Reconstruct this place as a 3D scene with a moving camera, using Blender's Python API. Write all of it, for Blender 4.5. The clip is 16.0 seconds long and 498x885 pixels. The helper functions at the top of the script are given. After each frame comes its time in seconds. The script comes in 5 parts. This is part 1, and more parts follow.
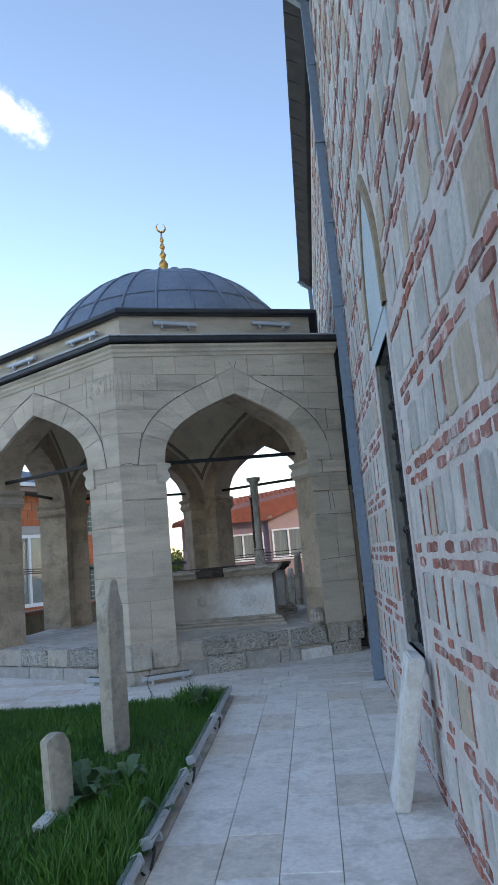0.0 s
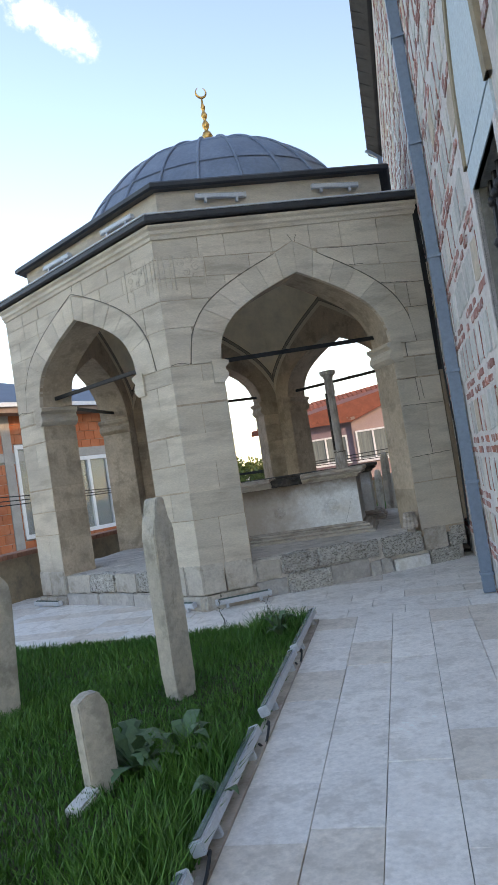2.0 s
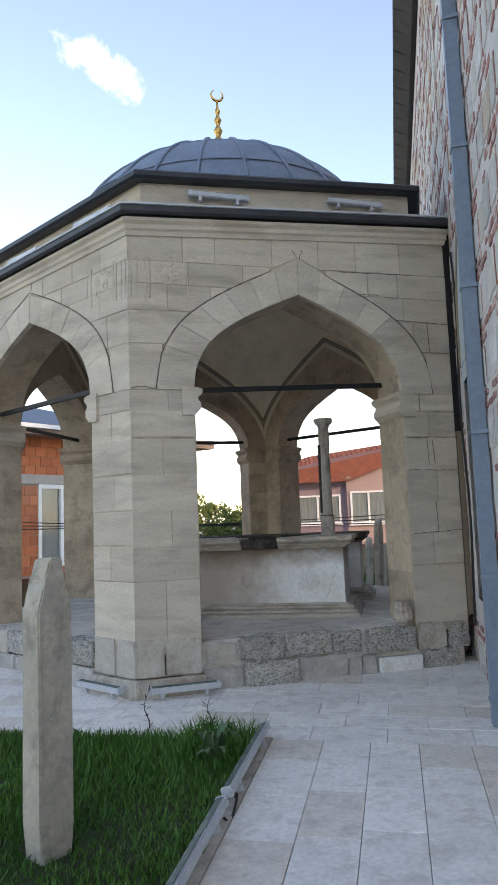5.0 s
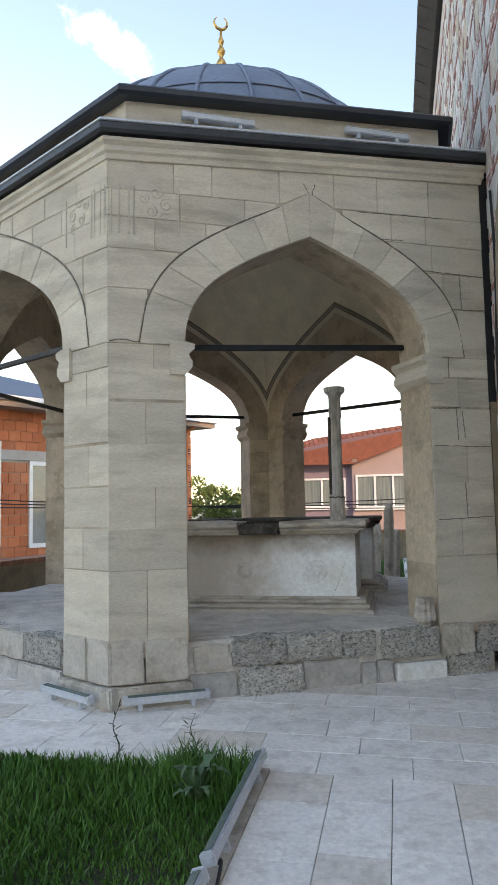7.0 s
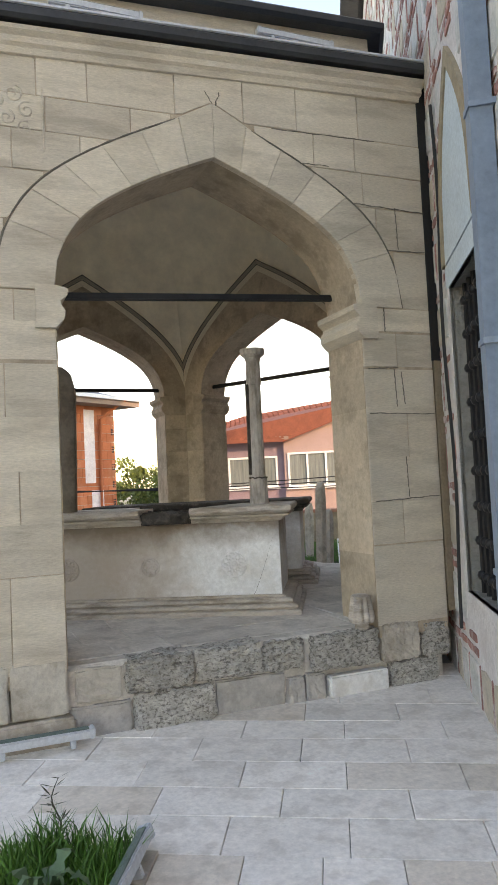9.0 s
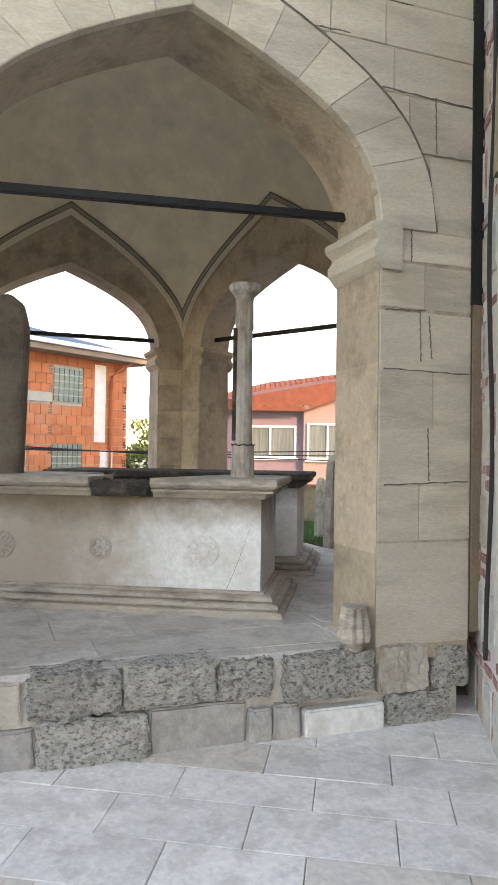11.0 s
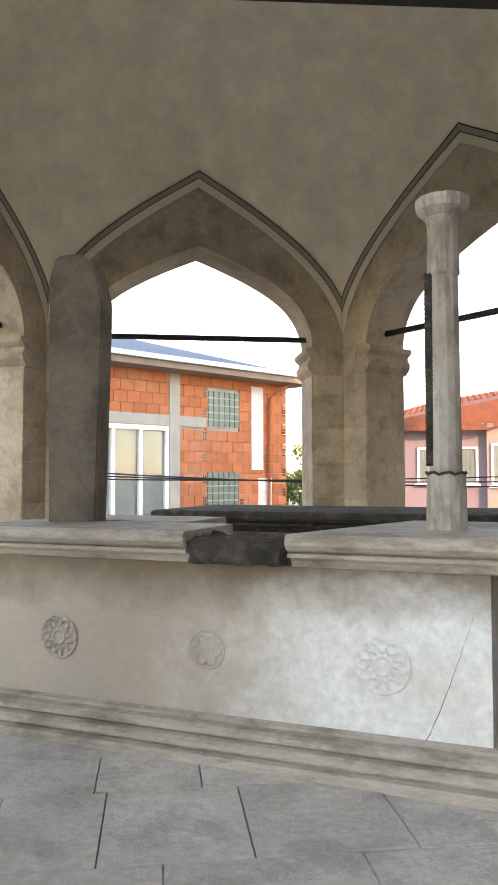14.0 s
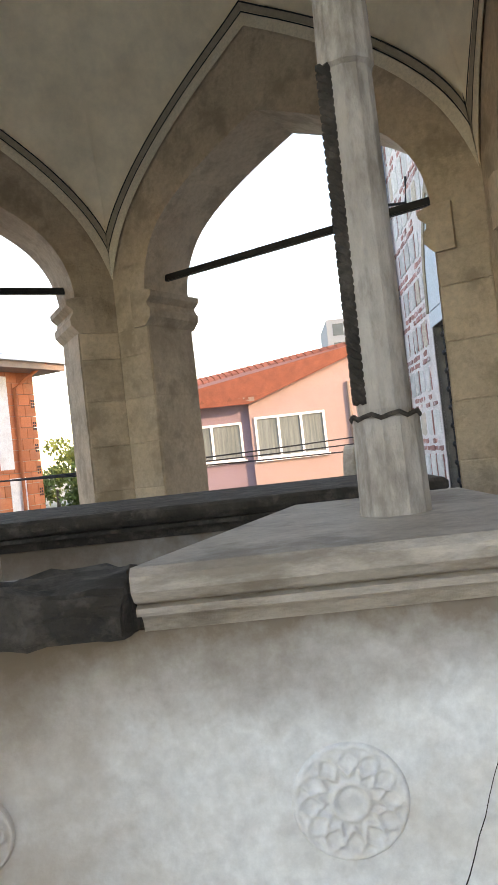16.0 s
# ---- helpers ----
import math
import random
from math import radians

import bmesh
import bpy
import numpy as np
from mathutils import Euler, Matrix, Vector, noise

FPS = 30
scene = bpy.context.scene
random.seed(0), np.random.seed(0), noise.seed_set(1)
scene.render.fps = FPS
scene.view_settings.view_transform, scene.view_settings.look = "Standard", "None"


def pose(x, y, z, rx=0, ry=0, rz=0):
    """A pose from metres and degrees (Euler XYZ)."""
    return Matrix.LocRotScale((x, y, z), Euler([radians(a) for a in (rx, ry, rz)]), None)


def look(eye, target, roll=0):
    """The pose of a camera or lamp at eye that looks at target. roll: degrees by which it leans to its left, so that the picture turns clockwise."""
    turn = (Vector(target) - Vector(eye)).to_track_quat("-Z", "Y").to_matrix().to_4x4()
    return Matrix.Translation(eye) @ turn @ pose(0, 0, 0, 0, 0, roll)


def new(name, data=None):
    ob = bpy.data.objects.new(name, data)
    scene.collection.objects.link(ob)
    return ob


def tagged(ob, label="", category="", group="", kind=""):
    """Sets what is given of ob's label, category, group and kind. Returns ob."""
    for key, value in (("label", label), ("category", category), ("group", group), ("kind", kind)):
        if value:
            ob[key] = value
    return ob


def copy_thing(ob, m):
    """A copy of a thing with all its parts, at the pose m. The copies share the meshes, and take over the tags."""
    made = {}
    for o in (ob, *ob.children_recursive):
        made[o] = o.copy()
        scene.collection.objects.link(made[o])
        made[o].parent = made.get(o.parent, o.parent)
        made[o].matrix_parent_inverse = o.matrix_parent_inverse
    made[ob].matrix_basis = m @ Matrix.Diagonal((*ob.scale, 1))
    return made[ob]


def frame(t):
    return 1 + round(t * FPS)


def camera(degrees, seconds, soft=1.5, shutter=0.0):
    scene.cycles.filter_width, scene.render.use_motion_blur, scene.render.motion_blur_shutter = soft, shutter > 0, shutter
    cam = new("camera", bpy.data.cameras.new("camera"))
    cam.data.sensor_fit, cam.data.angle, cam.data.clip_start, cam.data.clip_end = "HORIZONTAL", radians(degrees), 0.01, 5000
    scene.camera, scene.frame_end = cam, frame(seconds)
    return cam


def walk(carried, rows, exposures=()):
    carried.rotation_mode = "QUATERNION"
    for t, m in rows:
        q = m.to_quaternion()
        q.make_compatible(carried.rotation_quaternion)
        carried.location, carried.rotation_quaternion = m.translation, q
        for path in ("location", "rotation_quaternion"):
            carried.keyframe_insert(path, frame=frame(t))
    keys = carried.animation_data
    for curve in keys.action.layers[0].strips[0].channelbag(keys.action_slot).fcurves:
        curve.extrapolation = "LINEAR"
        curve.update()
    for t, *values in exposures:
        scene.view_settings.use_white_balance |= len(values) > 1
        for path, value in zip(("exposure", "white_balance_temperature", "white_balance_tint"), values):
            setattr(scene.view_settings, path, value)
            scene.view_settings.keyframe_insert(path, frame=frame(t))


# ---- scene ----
# ---- camera ----
cam = camera(37.5, 16.0)
PATH = [
    (0.0, (-4.038, -12.316, 1.526), (-2.420, -8.710, 2.141), -5.04),
    (0.5, (-3.832, -12.013, 1.516), (-2.204, -8.403, 2.076), -6.85),
    (1.0, (-3.686, -11.682, 1.504), (-2.062, -8.051, 1.918), -7.21),
    (1.5, (-3.582, -11.378, 1.488), (-2.168, -7.645, 1.755), -9.22),
    (2.0, (-3.403, -11.101, 1.492), (-2.239, -7.278, 1.668), -8.79),
    (2.5, (-3.240, -10.911, 1.492), (-2.014, -7.105, 1.573), -7.34),
    (3.0, (-3.059, -10.688, 1.524), (-1.666, -6.939, 1.598), -6.89),
    (3.5, (-2.884, -10.421, 1.570), (-1.508, -6.672, 1.797), -3.90),
    (4.0, (-2.791, -10.151, 1.597), (-1.607, -6.354, 2.024), -2.90),
    (6.5, (-2.458, -8.893, 1.541), (-1.230, -5.110, 1.963), -1.11),
    (7.0, (-2.333, -8.623, 1.556), (-1.155, -4.815, 1.899), -1.17),
    (7.5, (-2.217, -8.356, 1.545), (-0.956, -4.576, 1.900), -2.44),
    (8.0, (-2.072, -8.101, 1.541), (-0.821, -4.324, 1.956), -1.47),
    (8.5, (-1.911, -7.853, 1.549), (-0.617, -4.086, 1.917), -0.77),
    (9.0, (-1.733, -7.595, 1.577), (-0.223, -3.898, 1.800), -2.76),
    (11.5, (-0.790, -6.253, 1.563), (0.556, -2.486, 1.618), 1.24),
    (12.0, (-0.639, -5.955, 1.561), (0.649, -2.172, 1.713), 0.29),
    (12.5, (-0.539, -5.599, 1.572), (0.294, -1.688, 1.681), 0.87),
    (13.0, (-0.501, -5.243, 1.586), (0.137, -1.297, 1.738), 0.45),
    (13.5, (-0.432, -4.866, 1.602), (0.064, -0.903, 1.829), 0.05),
    (14.0, (-0.389, -4.484, 1.607), (0.109, -0.520, 1.799), -0.11),
    (14.5, (-0.345, -4.098, 1.601), (0.373, -0.164, 1.671), -1.47),
    (15.0, (-0.309, -3.676, 1.610), (0.548, 0.229, 1.484), -3.06),
    (15.5, (-0.299, -3.337, 1.594), (1.123, 0.402, 1.555), -5.98),
    (16.0, (-0.266, -2.976, 1.569), (1.509, 0.608, 1.631), -6.28),
]
walk(cam, [(t, look(eye, target, roll)) for t, eye, target, roll in PATH],
     exposures=[(0, 1.48, 7100, 16), (1, 1.6, 7600, 17), (2, 1.82, 8100, 18), (3.5, 1.9, 8400, 20), (4.2, 1.85, 8300, 20), (6.5, 1.98, 8400, 18), (7.5, 2.13, 9400, 20), (9, 2.4, 10000, 21), (11.5, 2.95, 9900, 21), (12.5, 3.05, 9700, 20), (13.5, 3.1, 9800, 20), (14.5, 2.96, 9700, 20), (16, 2.82, 9500, 20)])

# ---- plan: u runs along the mosque wall, k across it ----
DU, DK = Vector((0.477, 0.879, 0)), Vector((0.879, -0.477, 0))
WALL_K, R_HEX = 2.985, 3.42
H_HEX = R_HEX * math.sqrt(3) / 2
WALL_T = 0.52


def uk(u, k, z=0.0):
    return DU * u + DK * k + Vector((0, 0, z))


def gz(y):
    return 0.03 * (max(-14.0, min(-1.6, y)) + 5.13)


def on_ground(u, k, dz=0.0):
    p = uk(u, k)
    p.z = gz(p.y) + dz
    return p


# ---- light ----
SUN_TO = (DK * 0.78 - DU * 0.625).normalized()
SUN_EL = radians(19)
world = bpy.data.worlds.new("sky")
scene.world = world
world.use_nodes = True
wn, wl = world.node_tree.nodes, world.node_tree.links
wn.clear()
w_out, w_bg = wn.new("ShaderNodeOutputWorld"), wn.new("ShaderNodeBackground")
sky = wn.new("ShaderNodeTexSky")
sky.sky_type, sky.sun_disc = "NISHITA", False
sky.sun_elevation, sky.sun_rotation = SUN_EL, math.atan2(SUN_TO.x, SUN_TO.y)
sky.air_density, sky.dust_density, sky.ozone_density = 1.0, 0.3, 2.0
tc, mp = wn.new("ShaderNodeTexCoord"), wn.new("ShaderNodeMapping")
mp.inputs["Scale"].default_value = (2.2, 2.2, 5.5)
mp.inputs["Location"].default_value = (0.35, 0.1, 0.2)
cn, cr = wn.new("ShaderNodeTexNoise"), wn.new("ShaderNodeValToRGB")
cn.inputs["Scale"].default_value, cn.inputs["Detail"].default_value, cn.inputs["Roughness"].default_value = 1.5, 9, 0.58
cr.color_ramp.elements[0].position, cr.color_ramp.elements[1].position = 0.6, 0.85
mx = wn.new("ShaderNodeMix")
mx.data_type = "RGBA"
mx.inputs[7].default_value = (5.6, 5.8, 6.2, 1)
wl.new(tc.outputs["Generated"], mp.inputs["Vector"])
wl.new(mp.outputs["Vector"], cn.inputs["Vector"])
wl.new(cn.outputs["Fac"], cr.inputs["Fac"])


def w_math(op, a, b=0.0, c=0.0):
    n = wn.new("ShaderNodeMath")
    n.operation, n.use_clamp = op, False
    for i, q in enumerate((a, b, c)):
        if isinstance(q, (int, float)):
            n.inputs[i].default_value = q
        else:
            wl.new(q, n.inputs[i])
    return n.outputs[0]


def w_along(axis, centre):
    """How far the sky's direction lies from a cloud's centre along one axis."""
    n = wn.new("ShaderNodeVectorMath")
    n.operation = "DOT_PRODUCT"
    wl.new(tc.outputs["Generated"], n.inputs[0])
    n.inputs[1].default_value = axis
    return w_math("SUBTRACT", n.outputs["Value"], axis.dot(centre))


# low soft clouds near the horizon, and one small wisp higher up
sep = wn.new("ShaderNodeSeparateXYZ")
wl.new(tc.outputs["Generated"], sep.inputs[0])
low = wn.new("ShaderNodeMapRange")
low.inputs[1].default_value, low.inputs[2].default_value = 0.36, 0.12
wl.new(sep.outputs["Z"], low.inputs[0])
haze = w_math("MULTIPLY", cr.outputs["Color"], low.outputs[0])
CLOUD = Vector((0.1, 0.831, 0.547)).normalized()
c_right = CLOUD.cross(Vector((0, 0, 1))).normalized()
c_up = c_right.cross(CLOUD)
wisp_n = wn.new("ShaderNodeTexNoise")
wisp_n.inputs["Scale"].default_value, wisp_n.inputs["Detail"].default_value, wisp_n.inputs["Roughness"].default_value = 26, 8, 0.62
wl.new(tc.outputs["Generated"], wisp_n.inputs["Vector"])
wob = w_math("MULTIPLY_ADD", wisp_n.outputs["Fac"], 2.6, -1.3)
da = w_math("DIVIDE", w_along(c_right * 0.87 - c_up * 0.5, CLOUD), 0.062)
db = w_math("DIVIDE", w_along(c_right * 0.5 + c_up * 0.87, CLOUD), 0.019)
dist = w_math("SQRT", w_math("ADD", w_math("MULTIPLY", da, da), w_math("MULTIPLY", db, db)))
wisp = wn.new("ShaderNodeMapRange")
wisp.interpolation_type = "SMOOTHSTEP"
wisp.inputs[1].default_value, wisp.inputs[2].default_value = 1.25, 0.0
wl.new(w_math("ADD", dist, wob), wisp.inputs[0])
wl.new(w_math("MAXIMUM", haze, wisp.outputs[0]), mx.inputs[0])
wl.new(sky.outputs["Color"], mx.inputs[6])
wl.new(mx.outputs[2], w_bg.inputs["Color"])
wl.new(w_bg.outputs[0], w_out.inputs[0])
w_bg.inputs["Strength"].default_value = 0.14
sun = new("sun", bpy.data.lights.new("sun", "SUN"))
sun.data.energy, sun.data.angle, sun.data.color = 0.8, radians(0.6), (1.0, 0.78, 0.55)
sd = Vector((SUN_TO.x * math.cos(SUN_EL), SUN_TO.y * math.cos(SUN_EL), math.sin(SUN_EL)))
sun.matrix_basis = look(sd * 60, (0, 0, 0))


# ---- materials ----
def mat(name, c1, c2, scale=3.0, rough=0.85, bump=0.3, fine=40.0, stain=None, stain_amt=0.0, rnd=0.0, metal=0.0,
        stretch=(1, 1, 1), island=False, stain_scale=0.9, run_shade=None, side=None):
    m = bpy.data.materials.new(name)
    m.use_nodes = True
    nd, ln = m.node_tree.nodes, m.node_tree.links
    b = nd["Principled BSDF"]
    b.inputs["Roughness"].default_value, b.inputs["Metallic"].default_value = rough, metal
    ge, mpp = nd.new("ShaderNodeNewGeometry"), nd.new("ShaderNodeMapping")
    mpp.inputs["Scale"].default_value = stretch
    ln.new(ge.outputs["Position"], mpp.inputs["Vector"])

    def noi(s, det, ro=0.6):
        n = nd.new("ShaderNodeTexNoise")
        n.inputs["Scale"].default_value, n.inputs["Detail"].default_value, n.inputs["Roughness"].default_value = s, det, ro
        ln.new(mpp.outputs["Vector"], n.inputs["Vector"])
        return n

    def ramp(sock, lo, hi):
        r = nd.new("ShaderNodeMapRange")
        r.inputs[1].default_value, r.inputs[2].default_value = lo, hi
        ln.new(sock, r.inputs[0])
        return r.outputs[0]

    def mixc(f, a, c, mode="MIX"):
        x = nd.new("ShaderNodeMix")
        x.data_type, x.blend_type = "RGBA", mode
        for s, v in ((x.inputs[0], f), (x.inputs[6], a), (x.inputs[7], c)):
            if isinstance(v, (int, float)):
                s.default_value = v
            elif isinstance(v, tuple):
                s.default_value = (*v, 1)
            else:
                ln.new(v, s)
        return x.outputs[2]

    big, small = noi(scale, 6), noi(fine, 8, 0.7)
    col = mixc(ramp(big.outputs["Fac"], 0.3, 0.7), c1, c2)
    g = ramp(small.outputs["Fac"], 0.25, 0.8)
    k = nd.new("ShaderNodeMapRange")
    k.inputs[3].default_value, k.inputs[4].default_value = 0.76, 1.18
    ln.new(g, k.inputs[0])
    col = mixc(1.0, col, k.outputs[0], "MULTIPLY")
    if stain:
        s = noi(stain_scale, 7, 0.65)
        f = nd.new("ShaderNodeMath")
        f.operation = "MULTIPLY"
        ln.new(ramp(s.outputs["Fac"], 0.5, 0.62), f.inputs[0])
        f.inputs[1].default_value = stain_amt
        col = mixc(f.outputs[0], col, stain)
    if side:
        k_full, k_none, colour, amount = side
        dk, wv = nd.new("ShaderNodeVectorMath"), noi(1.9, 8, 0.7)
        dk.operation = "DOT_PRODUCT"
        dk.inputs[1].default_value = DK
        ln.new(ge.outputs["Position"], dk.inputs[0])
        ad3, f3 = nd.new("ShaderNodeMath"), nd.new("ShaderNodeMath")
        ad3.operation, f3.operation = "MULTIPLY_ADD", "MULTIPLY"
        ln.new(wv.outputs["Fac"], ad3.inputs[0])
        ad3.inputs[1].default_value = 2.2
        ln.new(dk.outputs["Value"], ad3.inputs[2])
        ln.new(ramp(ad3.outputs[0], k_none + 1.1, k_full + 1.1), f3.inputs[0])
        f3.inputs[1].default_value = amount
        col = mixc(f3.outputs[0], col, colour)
    # brown stain and shade mixed into the colour, stronger with height
    if run_shade:
        colour, z_lo, z_hi, amount = run_shade
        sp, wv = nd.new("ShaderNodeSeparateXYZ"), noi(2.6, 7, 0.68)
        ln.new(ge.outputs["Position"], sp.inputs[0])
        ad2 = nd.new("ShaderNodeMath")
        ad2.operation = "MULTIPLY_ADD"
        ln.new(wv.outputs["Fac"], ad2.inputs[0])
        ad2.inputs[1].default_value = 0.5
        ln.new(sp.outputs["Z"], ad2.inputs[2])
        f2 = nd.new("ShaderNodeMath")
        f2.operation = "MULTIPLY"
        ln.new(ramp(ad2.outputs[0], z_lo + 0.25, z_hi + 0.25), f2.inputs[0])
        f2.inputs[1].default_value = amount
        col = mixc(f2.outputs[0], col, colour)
    if rnd:
        src = ge.outputs["Random Per Island"] if island else nd.new("ShaderNodeObjectInfo").outputs["Random"]
        r = nd.new("ShaderNodeMapRange")
        r.inputs[3].default_value, r.inputs[4].default_value = 1 - rnd, 1 + rnd
        ln.new(src, r.inputs[0])
        col = mixc(1.0, col, r.outputs[0], "MULTIPLY")
    ln.new(col, b.inputs["Base Color"])
    bp = nd.new("ShaderNodeBump")
    bp.inputs["Strength"].default_value, bp.inputs["Distance"].default_value = bump, 0.02
    ad = nd.new("ShaderNodeMath")
    ad.operation = "ADD"
    ln.new(small.outputs["Fac"], ad.inputs[0])
    ln.new(big.outputs["Fac"], ad.inputs[1])
    ln.new(ad.outputs[0], bp.inputs["Height"])
    ln.new(bp.outputs[0], b.inputs["Normal"])
    return m


def two_tone(name, ca, cb, cut, **kw):
    """A material whose pieces are of two colours, by their random number."""
    m = mat(name, ca, tuple(x * 1.15 for x in ca), **kw)
    nd, ln = m.node_tree.nodes, m.node_tree.links
    b = nd["Principled BSDF"]
    src = b.inputs["Base Color"].links[0].from_socket
    oi = nd.new("ShaderNodeNewGeometry").outputs["Random Per Island"] if kw.get("island") else nd.new("ShaderNodeObjectInfo").outputs["Random"]
    mr = nd.new("ShaderNodeMapRange")
    mr.inputs[1].default_value, mr.inputs[2].default_value = cut, min(1.0, cut + 0.12)
    ln.new(oi, mr.inputs[0])
    x = nd.new("ShaderNodeMix")
    x.data_type, x.blend_type = "RGBA", "MULTIPLY"
    ln.new(mr.outputs[0], x.inputs[0])
    ln.new(src, x.inputs[6])
    x.inputs[7].default_value = (*[cb[i] / ca[i] for i in range(3)], 1)
    ln.new(x.outputs[2], b.inputs["Base Color"])
    return m


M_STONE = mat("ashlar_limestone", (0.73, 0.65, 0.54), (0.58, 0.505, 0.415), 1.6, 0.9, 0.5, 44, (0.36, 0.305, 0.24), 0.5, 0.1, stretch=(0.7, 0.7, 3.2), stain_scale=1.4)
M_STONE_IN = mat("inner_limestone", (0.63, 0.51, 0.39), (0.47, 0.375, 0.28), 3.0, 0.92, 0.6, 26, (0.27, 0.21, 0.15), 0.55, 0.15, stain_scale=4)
M_MORTAR = mat("joint_mortar", (0.22, 0.2, 0.165), (0.14, 0.125, 0.1), 6, 0.95, 0.4)
M_ROUGH = mat("weathered_podium_stone", (0.7, 0.67, 0.62), (0.4, 0.37, 0.32), 18, 0.95, 1.0, 75, (0.11, 0.095, 0.08), 0.78, 0.12, stain_scale=38, stretch=(1, 1, 1.5))
M_FOOT = mat("mortared_footing", (0.5, 0.47, 0.44), (0.4, 0.37, 0.34), 5, 0.95, 0.5, 30, (0.62, 0.59, 0.55), 0.5, 0.1, stain_scale=7)
M_BASE = mat("stained_pier_base", (0.62, 0.57, 0.5), (0.46, 0.41, 0.35), 4, 0.92, 0.5, 30, (0.24, 0.18, 0.13), 0.6, 0.08, stain_scale=2.6)
M_FLAG = mat("worn_flagstone", (0.77, 0.71, 0.64), (0.6, 0.545, 0.485), 3.5, 0.8, 0.7, 30, (0.36, 0.32, 0.28), 0.5, 0.1, stain_scale=4)
M_PLASTER = mat("beige_plaster", (0.9, 0.8, 0.635), (0.88, 0.785, 0.62), 1.0, 0.9, 0.02, 3)
M_PLASTER_LT = mat("pale_plaster_band", (0.76, 0.69, 0.57), (0.7, 0.63, 0.51), 3.0, 0.9, 0.06, 60)
M_LINE = mat("dark_painted_line", (0.02, 0.017, 0.015), (0.03, 0.026, 0.023), 4, 0.8, 0.05)
M_GREYLINE = mat("grey_painted_band", (0.36, 0.315, 0.25), (0.33, 0.29, 0.23), 4, 0.8, 0.05)
# stains, and the lid's shade painted brown below the rim
M_MARBLE = mat("stained_white_marble", (0.83, 0.85, 0.87), (0.78, 0.78, 0.775), 1.2, 0.5, 0.14, 26, (0.5, 0.42, 0.34), 0.3, stain_scale=2.2, run_shade=((0.17, 0.115, 0.075), 1.02, 1.26, 0.9), side=(0.3, 1.25, (0.36, 0.28, 0.215), 0.8))
M_CLEAN = mat("clean_white_marble", (0.84, 0.83, 0.81), (0.74, 0.72, 0.69), 2.5, 0.55, 0.2, 26, (0.5, 0.45, 0.38), 0.4, stain_scale=5)
M_MARBLE_EDGE = mat("weathered_marble_moulding", (0.62, 0.55, 0.48), (0.46, 0.395, 0.335), 5, 0.7, 0.5, 34, (0.18, 0.135, 0.1), 0.6, stain_scale=3.0, stretch=(0.9, 0.9, 3))
M_SHAFT = mat("streaked_grey_marble", (0.6, 0.56, 0.52), (0.42, 0.37, 0.33), 4, 0.7, 0.4, 30, (0.17, 0.14, 0.115), 0.65, stain_scale=6, stretch=(1.4, 1.4, 0.5))
M_HEAD = mat("brown_grey_headstone", (0.33, 0.28, 0.235), (0.24, 0.2, 0.165), 4, 0.9, 0.5, 30, (0.14, 0.115, 0.095), 0.5, stain_scale=4)
M_DARKSTONE = mat("blackened_stone", (0.085, 0.072, 0.062), (0.035, 0.03, 0.026), 7, 0.9, 1.0, 30, (0.19, 0.165, 0.145), 0.45, stain_scale=12)
M_TILE = two_tone("marble_paving", (0.89, 0.83, 0.77), (0.7, 0.62, 0.54), 0.72, scale=3.4, rough=0.5, bump=0.1, fine=30,
                  stain=(0.55, 0.48, 0.41), stain_amt=0.4, rnd=0.09, stain_scale=7)
# matt black that holds the deep shadow of the gap beside the mosque
M_GAPSHADE = mat("black_flashing_gap_shade", (0.012, 0.012, 0.013), (0.02, 0.019, 0.018), 5, 0.95, 0.3)
M_BED = mat("tile_bed_mortar", (0.5, 0.48, 0.45), (0.36, 0.34, 0.32), 6, 0.95, 0.3)
M_SOIL = mat("dark_soil", (0.035, 0.05, 0.02), (0.06, 0.06, 0.03), 5, 1.0, 0.8)
M_EARTH = mat("dry_ground", (0.36, 0.32, 0.25), (0.27, 0.25, 0.18), 1, 1.0, 0.6)
M_GRASS = mat("lawn_grass", (0.04, 0.15, 0.018), (0.085, 0.215, 0.03), 1.2, 0.6, 0.0, 8, rnd=0.35, island=True)
M_LEAF = mat("thistle_leaf", (0.06, 0.12, 0.06), (0.09, 0.17, 0.075), 8, 0.6, 0.2, rnd=0.25, island=True)
M_WEED = mat("dry_weed", (0.055, 0.06, 0.035), (0.1, 0.085, 0.05), 9, 0.8, 0.1)
M_TREE = mat("tree_foliage", (0.07, 0.12, 0.025), (0.15, 0.17, 0.035), 0.8, 0.7, 0.1, 5, rnd=0.35, island=True)
M_BARK = mat("bark", (0.12, 0.09, 0.06), (0.07, 0.055, 0.04), 6, 0.95, 0.8)
M_LEAD = mat("lead_sheet", (0.25, 0.3, 0.37), (0.18, 0.22, 0.28), 2.0, 0.5, 0.15, 20, (0.3, 0.32, 0.35), 0.35, metal=0.35)
M_LEADDARK = mat("dark_lead_edge", (0.035, 0.038, 0.045), (0.06, 0.065, 0.072), 3, 0.45, 0.12, metal=0.3)
M_IRON = mat("black_iron", (0.012, 0.012, 0.014), (0.025, 0.025, 0.028), 8, 0.5, 0.25, metal=0.4)
M_GOLD = mat("gilded_metal", (0.72, 0.42, 0.14), (0.6, 0.33, 0.1), 6, 0.32, 0.05, metal=0.85)
M_ALU = mat("grey_aluminium", (0.6, 0.63, 0.67), (0.54, 0.57, 0.61), 6, 0.42, 0.05, metal=0.15)
